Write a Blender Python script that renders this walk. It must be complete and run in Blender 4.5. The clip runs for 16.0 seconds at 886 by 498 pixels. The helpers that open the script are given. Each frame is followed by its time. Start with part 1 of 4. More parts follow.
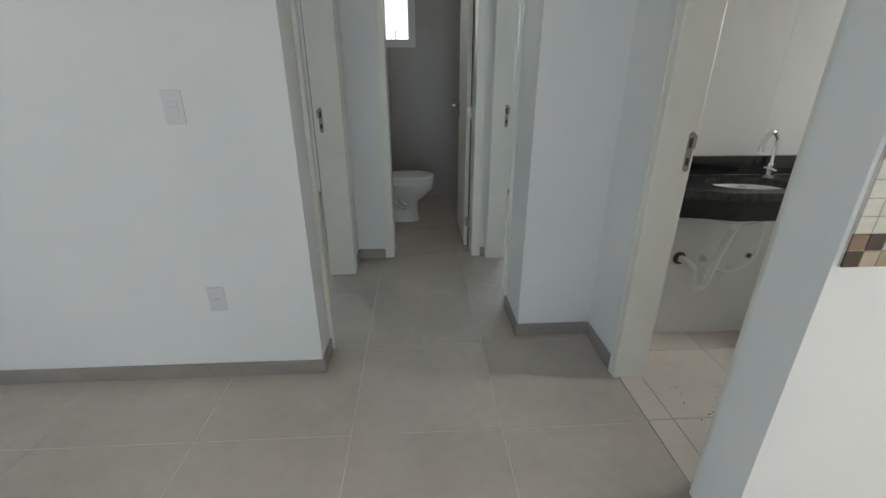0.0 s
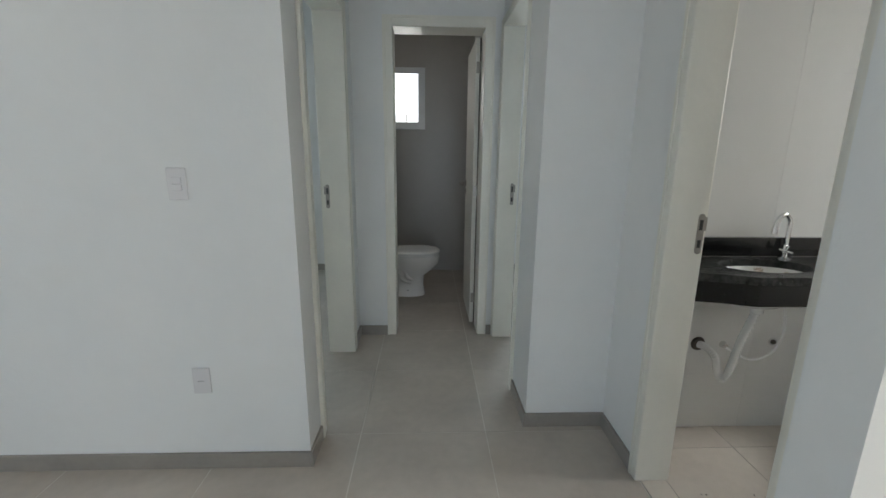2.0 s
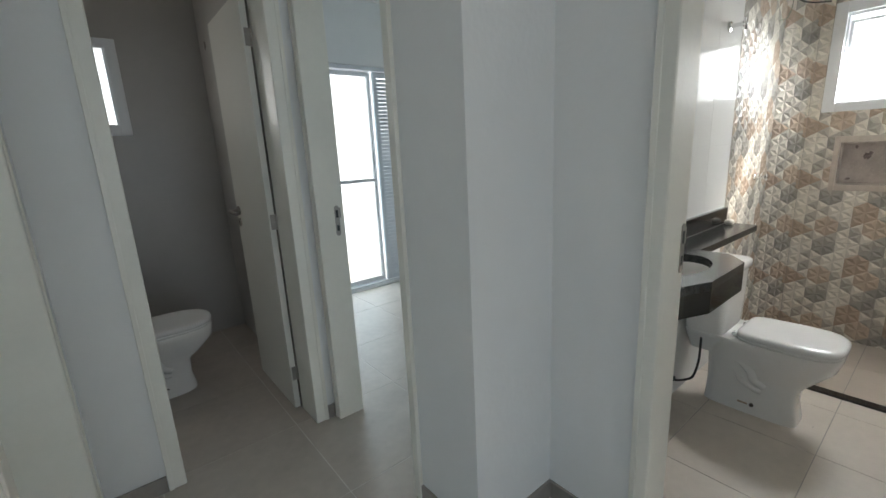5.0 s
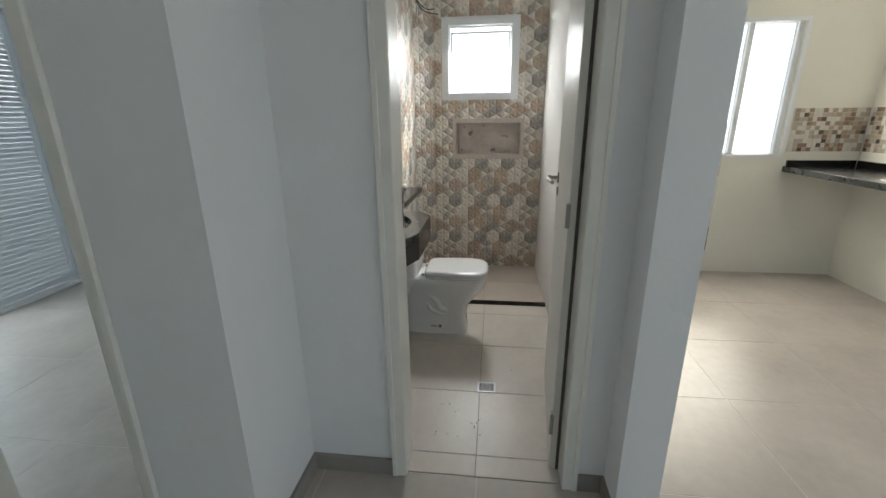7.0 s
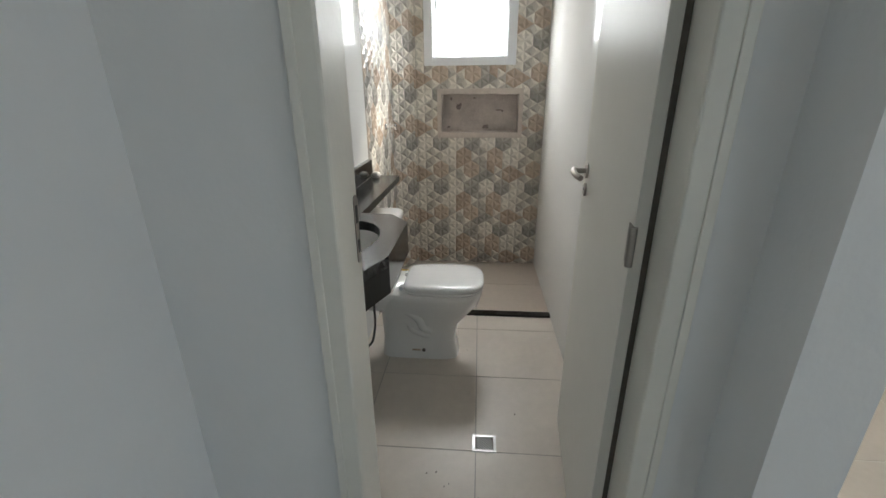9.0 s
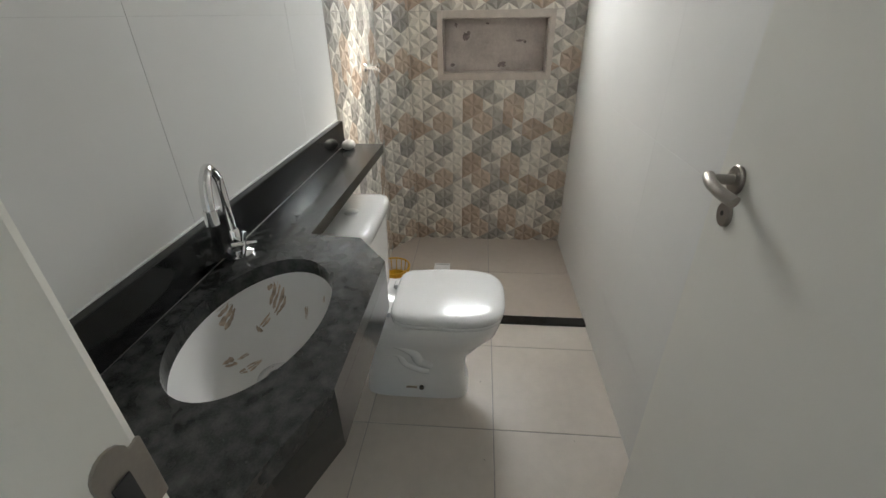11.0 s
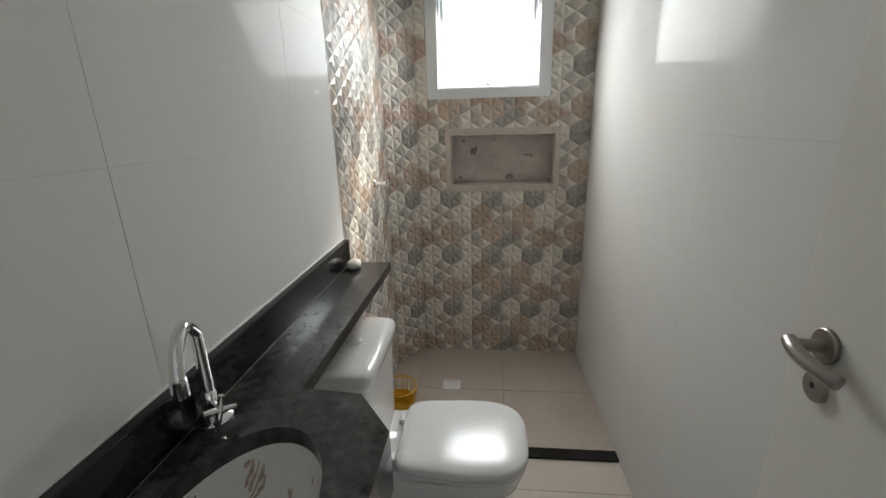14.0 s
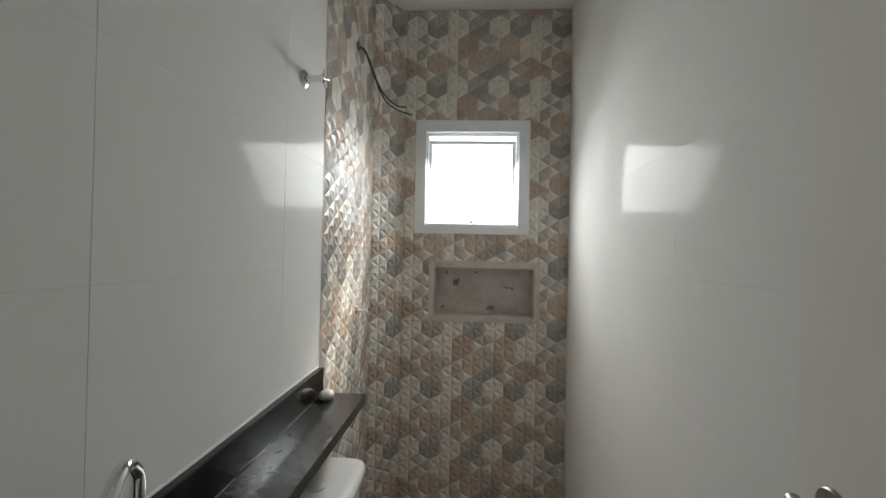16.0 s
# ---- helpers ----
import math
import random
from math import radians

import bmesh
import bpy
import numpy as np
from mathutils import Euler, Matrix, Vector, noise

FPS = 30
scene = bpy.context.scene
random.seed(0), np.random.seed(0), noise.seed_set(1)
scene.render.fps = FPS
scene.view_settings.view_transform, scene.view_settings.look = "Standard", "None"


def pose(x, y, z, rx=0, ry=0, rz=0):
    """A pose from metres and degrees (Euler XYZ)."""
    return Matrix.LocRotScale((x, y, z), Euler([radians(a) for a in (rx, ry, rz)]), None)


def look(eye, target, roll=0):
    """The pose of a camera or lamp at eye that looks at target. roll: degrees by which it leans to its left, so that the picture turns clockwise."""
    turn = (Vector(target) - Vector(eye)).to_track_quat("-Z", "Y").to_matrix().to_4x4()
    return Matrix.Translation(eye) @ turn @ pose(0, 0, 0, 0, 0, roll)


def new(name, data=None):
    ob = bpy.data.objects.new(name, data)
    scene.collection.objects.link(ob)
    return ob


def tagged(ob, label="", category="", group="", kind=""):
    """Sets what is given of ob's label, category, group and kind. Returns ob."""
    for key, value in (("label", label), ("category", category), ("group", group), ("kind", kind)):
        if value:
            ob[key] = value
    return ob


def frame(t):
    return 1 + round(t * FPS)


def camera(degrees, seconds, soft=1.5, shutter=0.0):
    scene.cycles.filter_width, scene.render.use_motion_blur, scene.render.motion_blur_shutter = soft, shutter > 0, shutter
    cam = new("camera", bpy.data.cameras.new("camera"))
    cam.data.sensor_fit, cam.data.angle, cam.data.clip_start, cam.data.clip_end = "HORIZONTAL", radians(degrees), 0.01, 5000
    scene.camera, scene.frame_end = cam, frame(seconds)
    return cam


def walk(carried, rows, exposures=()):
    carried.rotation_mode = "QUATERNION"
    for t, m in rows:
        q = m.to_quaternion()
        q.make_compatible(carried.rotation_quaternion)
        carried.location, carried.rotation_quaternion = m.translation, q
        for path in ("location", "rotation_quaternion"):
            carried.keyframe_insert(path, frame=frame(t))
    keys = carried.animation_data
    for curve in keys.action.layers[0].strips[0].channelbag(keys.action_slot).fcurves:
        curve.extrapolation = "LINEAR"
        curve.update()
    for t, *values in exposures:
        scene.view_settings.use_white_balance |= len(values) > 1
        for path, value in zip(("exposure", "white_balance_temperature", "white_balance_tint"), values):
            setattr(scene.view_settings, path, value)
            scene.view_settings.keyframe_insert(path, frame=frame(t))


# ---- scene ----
cam = camera(92.8, 16.0)
PATH = [
    (0, (0.326, 0.101, 1.315), (0.435, 1.945, 0.547), 0.1),
    (0.5, (0.341, 0.111, 1.322), (0.44, 1.969, 0.589), -0.1),
    (1, (0.347, 0.129, 1.331), (0.446, 2.037, 0.739), -0.0),
    (1.5, (0.355, 0.152, 1.322), (0.446, 2.09, 0.835), 0.3),
    (2, (0.359, 0.179, 1.323), (0.43, 2.127, 0.877), 0.6),
    (2.5, (0.306, 0.276, 1.329), (0.359, 2.23, 0.906), 0.5),
    (3, (0.236, 0.407, 1.332), (0.274, 2.366, 0.931), -1.3),
    (3.5, (0.206, 0.584, 1.322), (0.24, 2.544, 0.926), -1.6),
    (4, (0.178, 0.804, 1.329), (0.269, 2.762, 0.932), -1.4),
    (4.5, (0.123, 1.01, 1.313), (0.713, 2.878, 0.912), -1.0),
    (5, (0.045, 1.151, 1.356), (1.269, 2.667, 0.903), -2.8),
    (5.2, (0.04, 1.18, 1.359), (1.438, 2.529, 0.883), -2.4),
    (7.3, (-0.069, 1.36, 1.325), (1.828, 1.53, 0.713), -1.0),
    (7.5, (-0.044, 1.371, 1.315), (1.849, 1.527, 0.691), -1.3),
    (8, (0.107, 1.367, 1.309), (1.991, 1.517, 0.657), -1.6),
    (8.5, (0.308, 1.355, 1.312), (2.184, 1.51, 0.635), -0.6),
    (9, (0.514, 1.391, 1.317), (2.379, 1.55, 0.612), -0.5),
    (9.2, (0.608, 1.43, 1.329), (2.471, 1.577, 0.618), -0.5),
    (11.3, (1.28, 1.466, 1.31), (3.003, 1.642, 0.311), -1.5),
    (11.5, (1.315, 1.485, 1.315), (3.033, 1.672, 0.309), -1.9),
    (12, (1.365, 1.513, 1.314), (3.067, 1.709, 0.281), -2.5),
    (12.5, (1.387, 1.502, 1.322), (3.08, 1.704, 0.276), -2.7),
    (13, (1.385, 1.493, 1.333), (3.116, 1.693, 0.353), -2.7),
    (13.5, (1.374, 1.488, 1.349), (3.207, 1.688, 0.576), -2.1),
    (14, (1.368, 1.484, 1.362), (3.273, 1.679, 0.786), -1.6),
    (14.5, (1.358, 1.487, 1.375), (3.318, 1.663, 1.019), -0.6),
    (15, (1.355, 1.5, 1.373), (3.344, 1.646, 1.227), 0.6),
    (15.5, (1.363, 1.503, 1.372), (3.359, 1.628, 1.34), 1.1),
    (16, (1.363, 1.489, 1.369), (3.36, 1.6, 1.387), 1.2),
]
walk(cam, [(t, look(*row)) for t, *row in PATH],
     exposures=[(0, 1.42), (4.4, 1.38), (7.3, 1.19), (9.2, 1.18), (11.3, 1.22), (12.5, 1.22), (13.5, 0.94), (14.5, 0.79), (16, 0.70)])

# ---- world and light ----
world = bpy.data.worlds.new("sky")
scene.world = world
world.use_nodes = True
wn = world.node_tree
wn.nodes.clear()
sky = wn.nodes.new("ShaderNodeTexSky")
sky.sky_type = "NISHITA"
sky.sun_disc = False
sky.sun_elevation = radians(39)
sky.sun_rotation = radians(122)
bg = wn.nodes.new("ShaderNodeBackground")
bg.inputs["Strength"].default_value = 0.07
wout = wn.nodes.new("ShaderNodeOutputWorld")
wn.links.new(sky.outputs["Color"], bg.inputs["Color"])
wn.links.new(bg.outputs["Background"], wout.inputs["Surface"])


def window_light(eye, target, w, h, power, color, spread=180):
    """Sky light that enters through an opening; some openings are unseen and added for light."""
    li = bpy.data.lights.new("window_light", "AREA")
    li.shape, li.size, li.size_y, li.energy, li.color = "RECTANGLE", w, h, power, color
    li.spread = radians(spread)
    ob = new("window_light", li)
    ob.matrix_world = look(eye, target)
    return ob


sun = bpy.data.lights.new("sun", "SUN")
sun.energy, sun.angle, sun.color = 5.0, radians(16), (1.0, 0.92, 0.80)
sun_ob = new("sun", sun)
sun_ob.matrix_world = look((6.0, 0.07, 3.85), (3.0, 1.99, 0.97))

window_light((3.79, 1.467, 1.80), (2.9, 1.467, 1.05), 0.49, 0.42, 6.3, (0.97, 0.985, 0.99), 150)
window_light((3.715, -0.60, 1.52), (2.0, -0.60, 1.52), 0.65, 0.92, 12.5, (1.0, 0.965, 0.89))
window_light((1.95, 4.93, 1.1), (1.95, 3.0, 1.1), 0.60, 1.9, 4.4, (0.64, 0.85, 1.0))
# added fill from an unseen left bedroom window, brightens the hall partition
window_light((-1.9, 4.96, 1.5), (-1.9, 3.0, 1.5), 1.1, 1.0, 6.5, (0.66, 0.88, 1.0))
window_light((0.07, 4.86, 1.87), (0.07, 3.5, 1.87), 0.38, 0.48, 0.9, (1.0, 0.97, 0.93))
# blue fill lamps in two unseen living room openings added for light
window_light((0.1, -3.42, 1.15), (0.1, 0.0, 1.15), 2.4, 2.1, 1.6, (0.37, 0.73, 1.0))
window_light((-3.32, -1.3, 1.15), (0.0, -1.3, 1.15), 1.8, 2.0, 2.6, (0.40, 0.73, 1.0))

# ---- materials ----


def mat(name, color, rough=0.5, metal=0.0, vary=0.06, scale=4.0, bump=0.0, bscale=60.0, spec=0.5, tint=None, rand=0.0, coat=0.0):
    """A surface with variation at two scales, fine relief and, for loose pieces, a small random shift."""
    m = bpy.data.materials.new(name)
    m.use_nodes = True
    nt = m.node_tree
    bs = nt.nodes["Principled BSDF"]
    bs.inputs["Roughness"].default_value = rough
    bs.inputs["Metallic"].default_value = metal
    bs.inputs["Specular IOR Level"].default_value = spec
    bs.inputs["Coat Weight"].default_value = coat
    bs.inputs["Coat Roughness"].default_value = 0.06
    geo = nt.nodes.new("ShaderNodeNewGeometry")
    n1 = nt.nodes.new("ShaderNodeTexNoise")
    n1.inputs["Scale"].default_value = scale
    n1.inputs["Detail"].default_value = 6
    n2 = nt.nodes.new("ShaderNodeTexNoise")
    n2.inputs["Scale"].default_value = scale * 9
    n2.inputs["Detail"].default_value = 4
    nt.links.new(geo.outputs["Position"], n1.inputs["Vector"])
    nt.links.new(geo.outputs["Position"], n2.inputs["Vector"])
    mix = nt.nodes.new("ShaderNodeMath")
    mix.operation = "MULTIPLY_ADD"
    mix.inputs[1].default_value = 0.35
    nt.links.new(n2.outputs["Fac"], mix.inputs[0])
    nt.links.new(n1.outputs["Fac"], mix.inputs[2])
    ramp = nt.nodes.new("ShaderNodeValToRGB")
    c = Vector(color)
    lo = c * (1 - vary * 2.0)
    hi = Vector(tint) if tint else c * (1 + vary)
    ramp.color_ramp.elements[0].position, ramp.color_ramp.elements[1].position = 0.42, 0.95
    ramp.color_ramp.elements[0].color = (*lo, 1)
    ramp.color_ramp.elements[1].color = (*hi, 1)
    nt.links.new(mix.outputs[0], ramp.inputs["Fac"])
    last = ramp.outputs["Color"]
    if rand:
        info = nt.nodes.new("ShaderNodeObjectInfo")
        mp = nt.nodes.new("ShaderNodeMapRange")
        mp.inputs["To Min"].default_value, mp.inputs["To Max"].default_value = 1 - rand, 1 + rand
        nt.links.new(info.outputs["Random"], mp.inputs["Value"])
        hs = nt.nodes.new("ShaderNodeHueSaturation")
        nt.links.new(mp.outputs["Result"], hs.inputs["Value"])
        nt.links.new(last, hs.inputs["Color"])
        last = hs.outputs["Color"]
    nt.links.new(last, bs.inputs["Base Color"])
    if bump:
        n3 = nt.nodes.new("ShaderNodeTexNoise")
        n3.inputs["Scale"].default_value = bscale
        n3.inputs["Detail"].default_value = 5
        nt.links.new(geo.outputs["Position"], n3.inputs["Vector"])
        bp = nt.nodes.new("ShaderNodeBump")
        bp.inputs["Strength"].default_value = bump
        bp.inputs["Distance"].default_value = 0.004
        nt.links.new(n3.outputs["Fac"], bp.inputs["Height"])
        nt.links.new(bp.outputs["Normal"], bs.inputs["Normal"])
        rr = nt.nodes.new("ShaderNodeMapRange")
        rr.inputs["To Min"].default_value, rr.inputs["To Max"].default_value = max(0.02, rough * 0.8), min(1, rough * 1.25)
        nt.links.new(n1.outputs["Fac"], rr.inputs["Value"])
        nt.links.new(rr.outputs["Result"], bs.inputs["Roughness"])
    return m


PAINT = mat("white_wall_paint", (0.84, 0.84, 0.83), 0.62, vary=0.02, scale=1.3, bump=0.25, bscale=45)
CREAM = mat("cream_wall_paint", (0.80, 0.78, 0.69), 0.6, vary=0.02, scale=1.3, bump=0.25, bscale=45)
CEIL = mat("ceiling_paint", (0.84, 0.83, 0.80), 0.7, vary=0.02, scale=1.5, bump=0.2, bscale=40)
TRIM = mat("cream_trim_paint", (0.85, 0.825, 0.75), 0.38, vary=0.025, scale=5, bump=0.12, bscale=70)
DOORP = mat("door_paint", (0.77, 0.755, 0.70), 0.36, vary=0.02, scale=1.2, bump=0.02, bscale=40, spec=0.006)
FLOOR = mat("grey_porcelain_floor", (0.535, 0.48, 0.425), 0.42, vary=0.10, scale=2.2, bump=0.05, bscale=90, rand=0.03, spec=0.3)
SKIRT = mat("grey_porcelain_skirting", (0.33, 0.30, 0.27), 0.34, vary=0.08, scale=5, bump=0.05, bscale=90)
GROUT = mat("pale_grout", (0.70, 0.67, 0.62), 0.8, vary=0.1, scale=9, bump=0.2)
WGROUT = mat("white_grout", (0.73, 0.715, 0.685), 0.6, vary=0.05, scale=9)
DGROUT = mat("grey_grout", (0.40, 0.37, 0.34), 0.8, vary=0.1, scale=9, bump=0.2)
BFLOOR = mat("beige_bath_floor", (0.65, 0.59, 0.52), 0.34, vary=0.06, scale=3, bump=0.05, bscale=70, rand=0.02, spec=0.3)
SFLOOR = mat("taupe_shower_floor", (0.53, 0.465, 0.40), 0.32, vary=0.05, scale=3, bump=0.05, bscale=70, rand=0.02)
GLAZE = mat("glossy_white_wall_tile", (0.75, 0.745, 0.722), 0.06, vary=0.012, scale=2, bump=0.012, bscale=5, spec=0.010)
MATTILE = mat("satin_grey_wall_tile", (0.44, 0.425, 0.40), 0.30, vary=0.03, scale=2, bump=0.03, bscale=9)
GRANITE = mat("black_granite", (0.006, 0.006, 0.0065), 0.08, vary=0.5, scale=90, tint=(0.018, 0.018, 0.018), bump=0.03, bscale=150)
# grey tint holds real dust and also a pale reflection on the tops
GRANITE_TOP = mat("dusty_sheen_black_granite", (0.013, 0.013, 0.014), 0.17, vary=0.5, scale=44, tint=(0.070, 0.073, 0.070), bump=0.03, bscale=150)
CERAMIC = mat("white_ceramic", (0.85, 0.84, 0.82), 0.08, vary=0.015, scale=5)
PLASTIC = mat("white_plastic", (0.83, 0.83, 0.82), 0.17, vary=0.015, scale=8)
PLATE = mat("white_switch_plastic", (0.76, 0.745, 0.75), 0.25, vary=0.01, scale=8)
CHROME = mat("chrome", (0.80, 0.80, 0.80), 0.08, 1.0, vary=0.03, scale=20)
STEEL = mat("brushed_steel", (0.40, 0.37, 0.34), 0.34, 1.0, vary=0.08, scale=30, bump=0.05, bscale=300)
WINF = mat("white_aluminium_frame", (0.80, 0.82, 0.84), 0.32, vary=0.015, scale=7)
SHUT = mat("bluish_white_shutter", (0.72, 0.76, 0.80), 0.4, vary=0.02, scale=7)
NICHE = mat("stained_stone_niche", (0.53, 0.46, 0.415), 0.5, vary=0.15, scale=9, tint=(0.62, 0.55, 0.50), bump=0.2, bscale=50)
GRIME = mat("dark_purple_grime", (0.27, 0.22, 0.21), 0.7, vary=0.3, scale=60, bump=0.2)
RIM = mat("brown_stone_rim", (0.60, 0.53, 0.47), 0.45, vary=0.08, scale=20, bump=0.1, bscale=60)
DARK = mat("dark_rubber", (0.03, 0.03, 0.03), 0.5, vary=0.1, scale=20)
GAP = mat("dark_brown_gap", (0.10, 0.085, 0.07), 0.6, vary=0.15, scale=20)
YELLOW = mat("yellow_plastic", (0.72, 0.42, 0.03), 0.35, vary=0.08, scale=12)
PEBBLE = mat("pale_pebble", (0.66, 0.63, 0.57), 0.45, vary=0.08, scale=40)
STAIN = mat("brown_cement_smear", (0.58, 0.46, 0.36), 0.8, vary=0.3, scale=60, bump=0.3)
WIRE = mat("black_wire", (0.02, 0.018, 0.016), 0.5, vary=0.1, scale=40)
VALVE = mat("green_black_plastic", (0.035, 0.07, 0.06), 0.4, vary=0.1, scale=30)
GREENW = mat("green_grey_wire", (0.20, 0.24, 0.17), 0.5, vary=0.1, scale=40)
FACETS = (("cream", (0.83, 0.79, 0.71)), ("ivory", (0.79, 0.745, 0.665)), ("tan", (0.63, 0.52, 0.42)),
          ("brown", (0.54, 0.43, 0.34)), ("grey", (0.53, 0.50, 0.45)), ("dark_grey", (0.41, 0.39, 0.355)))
# three tones of each colour put the shade of the folds into the tiles
HEXC = [mat(n + "_fold_shade_" + tone, tuple(v * k for v in c), 0.22, vary=0.08, scale=14, bump=0.06, bscale=60, spec=0.08)
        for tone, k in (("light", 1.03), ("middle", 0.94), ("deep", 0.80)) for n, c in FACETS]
SATIN = mat("satin_chrome", (0.78, 0.77, 0.75), 0.38, 0.75, vary=0.03, scale=20)
MOSAIC = [mat(n, c, 0.15, vary=0.08, scale=30) for n, c in (
    ("white_chip", (0.72, 0.69, 0.62)), ("sand_chip", (0.52, 0.44, 0.35)), ("brown_chip", (0.30, 0.205, 0.14)),
    ("dark_chip", (0.11, 0.085, 0.07)), ("caramel_chip", (0.43, 0.34, 0.25)))]


def glow(name, color, strength):
    m = bpy.data.materials.new(name)
    m.use_nodes = True
    nt = m.node_tree
    nt.nodes.clear()
    em = nt.nodes.new("ShaderNodeEmission")
    em.inputs["Color"].default_value = (*color, 1)
    em.inputs["Strength"].default_value = strength
    o = nt.nodes.new("ShaderNodeOutputMaterial")
    nt.links.new(em.outputs["Emission"], o.inputs["Surface"])
    return m


HAZE = glow("bright_hazy_sky", (0.97, 0.99, 1.0), 1.0)
GLARE = glow("glaring_morning_sky", (0.94, 0.98, 1.0), 2.0)
# glow added behind the unseen south opening to tint walls blue
BLUE_FILL = glow("blue_fill_glow", (0.83, 0.915, 1.0), 0.74)


def glass_mat(name, gloss, tint):
    """Thin clear glass: it lets light straight through and mirrors a little of it."""
    m = bpy.data.materials.new(name)
    m.use_nodes = True
    nt = m.node_tree
    nt.nodes.clear()
    tr = nt.nodes.new("ShaderNodeBsdfTransparent")
    tr.inputs["Color"].default_value = (*tint, 1)
    gl = nt.nodes.new("ShaderNodeBsdfGlossy")
    gl.inputs["Roughness"].default_value = 0.02
    mx = nt.nodes.new("ShaderNodeMixShader")
    mx.inputs["Fac"].default_value = gloss
    o = nt.nodes.new("ShaderNodeOutputMaterial")
    nt.links.new(tr.outputs["BSDF"], mx.inputs[1])
    nt.links.new(gl.outputs["BSDF"], mx.inputs[2])
    nt.links.new(mx.outputs["Shader"], o.inputs["Surface"])
    return m


GLASS = glass_mat("window_glass", 0.06, (0.95, 0.97, 0.97))
# grey tint added to a clear pane to weaken sun on the kitchen floor
DULLGLASS = glass_mat("sun_dimming_window_glass", 0.06, (0.68, 0.70, 0.70))

# ---- building helpers ----


def box(bm, x0, x1, y0, y1, z0, z1, bev=0.0, mi=0):
    """Adds a box, with chamfered edges if bev is given."""
    vs = [bm.verts.new((x, y, z)) for z in (z0, z1) for y in (y0, y1) for x in (x0, x1)]
    fs = [bm.faces.new([vs[i] for i in q]) for q in
          ((0, 2, 3, 1), (4, 5, 7, 6), (0, 1, 5, 4), (2, 6, 7, 3), (0, 4, 6, 2), (1, 3, 7, 5))]
    for f in fs:
        f.material_index = mi
    if bev:
        es = list({e for f in fs for e in f.edges})
        r = bmesh.ops.bevel(bm, geom=es, offset=bev, segments=2, affect="EDGES", profile=0.5)
        for f in r["faces"]:
            f.material_index = mi
    return bm


def bx(x0, x1, y0, y1, z0, z1, bev=0.0):
    return box(bmesh.new(), x0, x1, y0, y1, z0, z1, bev)


def prism(bm, pts, z0, z1, axis="z"):
    """Extrudes a closed outline along an axis."""
    def put(p, d):
        return {"z": (p[0], p[1], d), "y": (p[0], d, p[1]), "x": (d, p[0], p[1])}[axis]
    lo = [bm.verts.new(put(p, z0)) for p in pts]
    hi = [bm.verts.new(put(p, z1)) for p in pts]
    n = len(pts)
    for i in range(n):
        bm.faces.new((lo[i], lo[(i + 1) % n], hi[(i + 1) % n], hi[i]))
    bm.faces.new(lo[::-1])
    bm.faces.new(hi)
    bmesh.ops.recalc_face_normals(bm, faces=bm.faces)
    return bm


def loft(bm, rings, cap0=True, cap1=True):
    """Skins a list of rings of equal length."""
    vs = [[bm.verts.new(p) for p in r] for r in rings]
    n = len(vs[0])
    for a, b in zip(vs, vs[1:]):
        for i in range(n):
            bm.faces.new((a[i], a[(i + 1) % n], b[(i + 1) % n], b[i]))
    if cap0:
        bm.faces.new(vs[0][::-1])
    if cap1:
        bm.faces.new(vs[-1])
    bmesh.ops.recalc_face_normals(bm, faces=bm.faces)
    return bm


def tube(bm, pts, r, seg=14, cap=True):
    """A round tube along a polyline; r is a radius or a list of radii."""
    pts = [Vector(p) for p in pts]
    rings = []
    ref = None
    for i, p in enumerate(pts):
        d = (pts[min(i + 1, len(pts) - 1)] - pts[max(i - 1, 0)]).normalized()
        if ref is None:
            ref = d.orthogonal().normalized()
        ref = (ref - d * ref.dot(d)).normalized()
        s = d.cross(ref)
        rad = r[i] if isinstance(r, (list, tuple)) else r
        rings.append([p + (ref * math.cos(a) + s * math.sin(a)) * rad for a in (2 * math.pi * k / seg for k in range(seg))])
    return loft(bm, rings, cap, cap)


def spline(pts, n=8):
    """Smooth points through a few knots."""
    P = [Vector(p) for p in pts]
    P = [P[0] * 2 - P[1]] + P + [P[-1] * 2 - P[-2]]
    out = []
    for i in range(1, len(P) - 2):
        a, b, c, d = P[i - 1:i + 3]
        for k in range(n):
            t = k / n
            out.append(0.5 * ((2 * b) + (c - a) * t + (2 * a - 5 * b + 4 * c - d) * t * t + (3 * b - a - 3 * c + d) * t ** 3))
    out.append(P[-2])
    return out


def superring(cx, cy, z, ax, ay, n=2.5, seg=40, back=None):
    """A rounded outline; back flattens the rear half towards +y."""
    out = []
    for k in range(seg):
        a = 2 * math.pi * k / seg
        c, s = math.cos(a), math.sin(a)
        x = math.copysign(abs(c) ** (2 / n), c) * ax
        y = math.copysign(abs(s) ** (2 / n), s) * ay
        if back and y > 0:
            m2 = 2 / back
            x = math.copysign(abs(c) ** m2, c) * ax
            y = math.copysign(abs(s) ** m2, s) * ay
        out.append((cx + x, cy + y, z))
    return out


def part(name, bm, material, parent=None, label="", smooth=None):
    """Links a bmesh as one mesh object under a thing or a part."""
    me = bpy.data.meshes.new(name)
    bm.to_mesh(me)
    bm.free()
    for m in (material if isinstance(material, (list, tuple)) else [material]):
        me.materials.append(m)
    if smooth:
        for p in me.polygons:
            p.use_smooth = True
        me.set_sharp_from_angle(angle=radians(smooth))
    ob = new(name, me)
    if parent:
        ob.parent = parent
        ob.matrix_parent_inverse = Matrix.Translation(-parent.location)
    if label:
        ob["label"] = label
    return ob


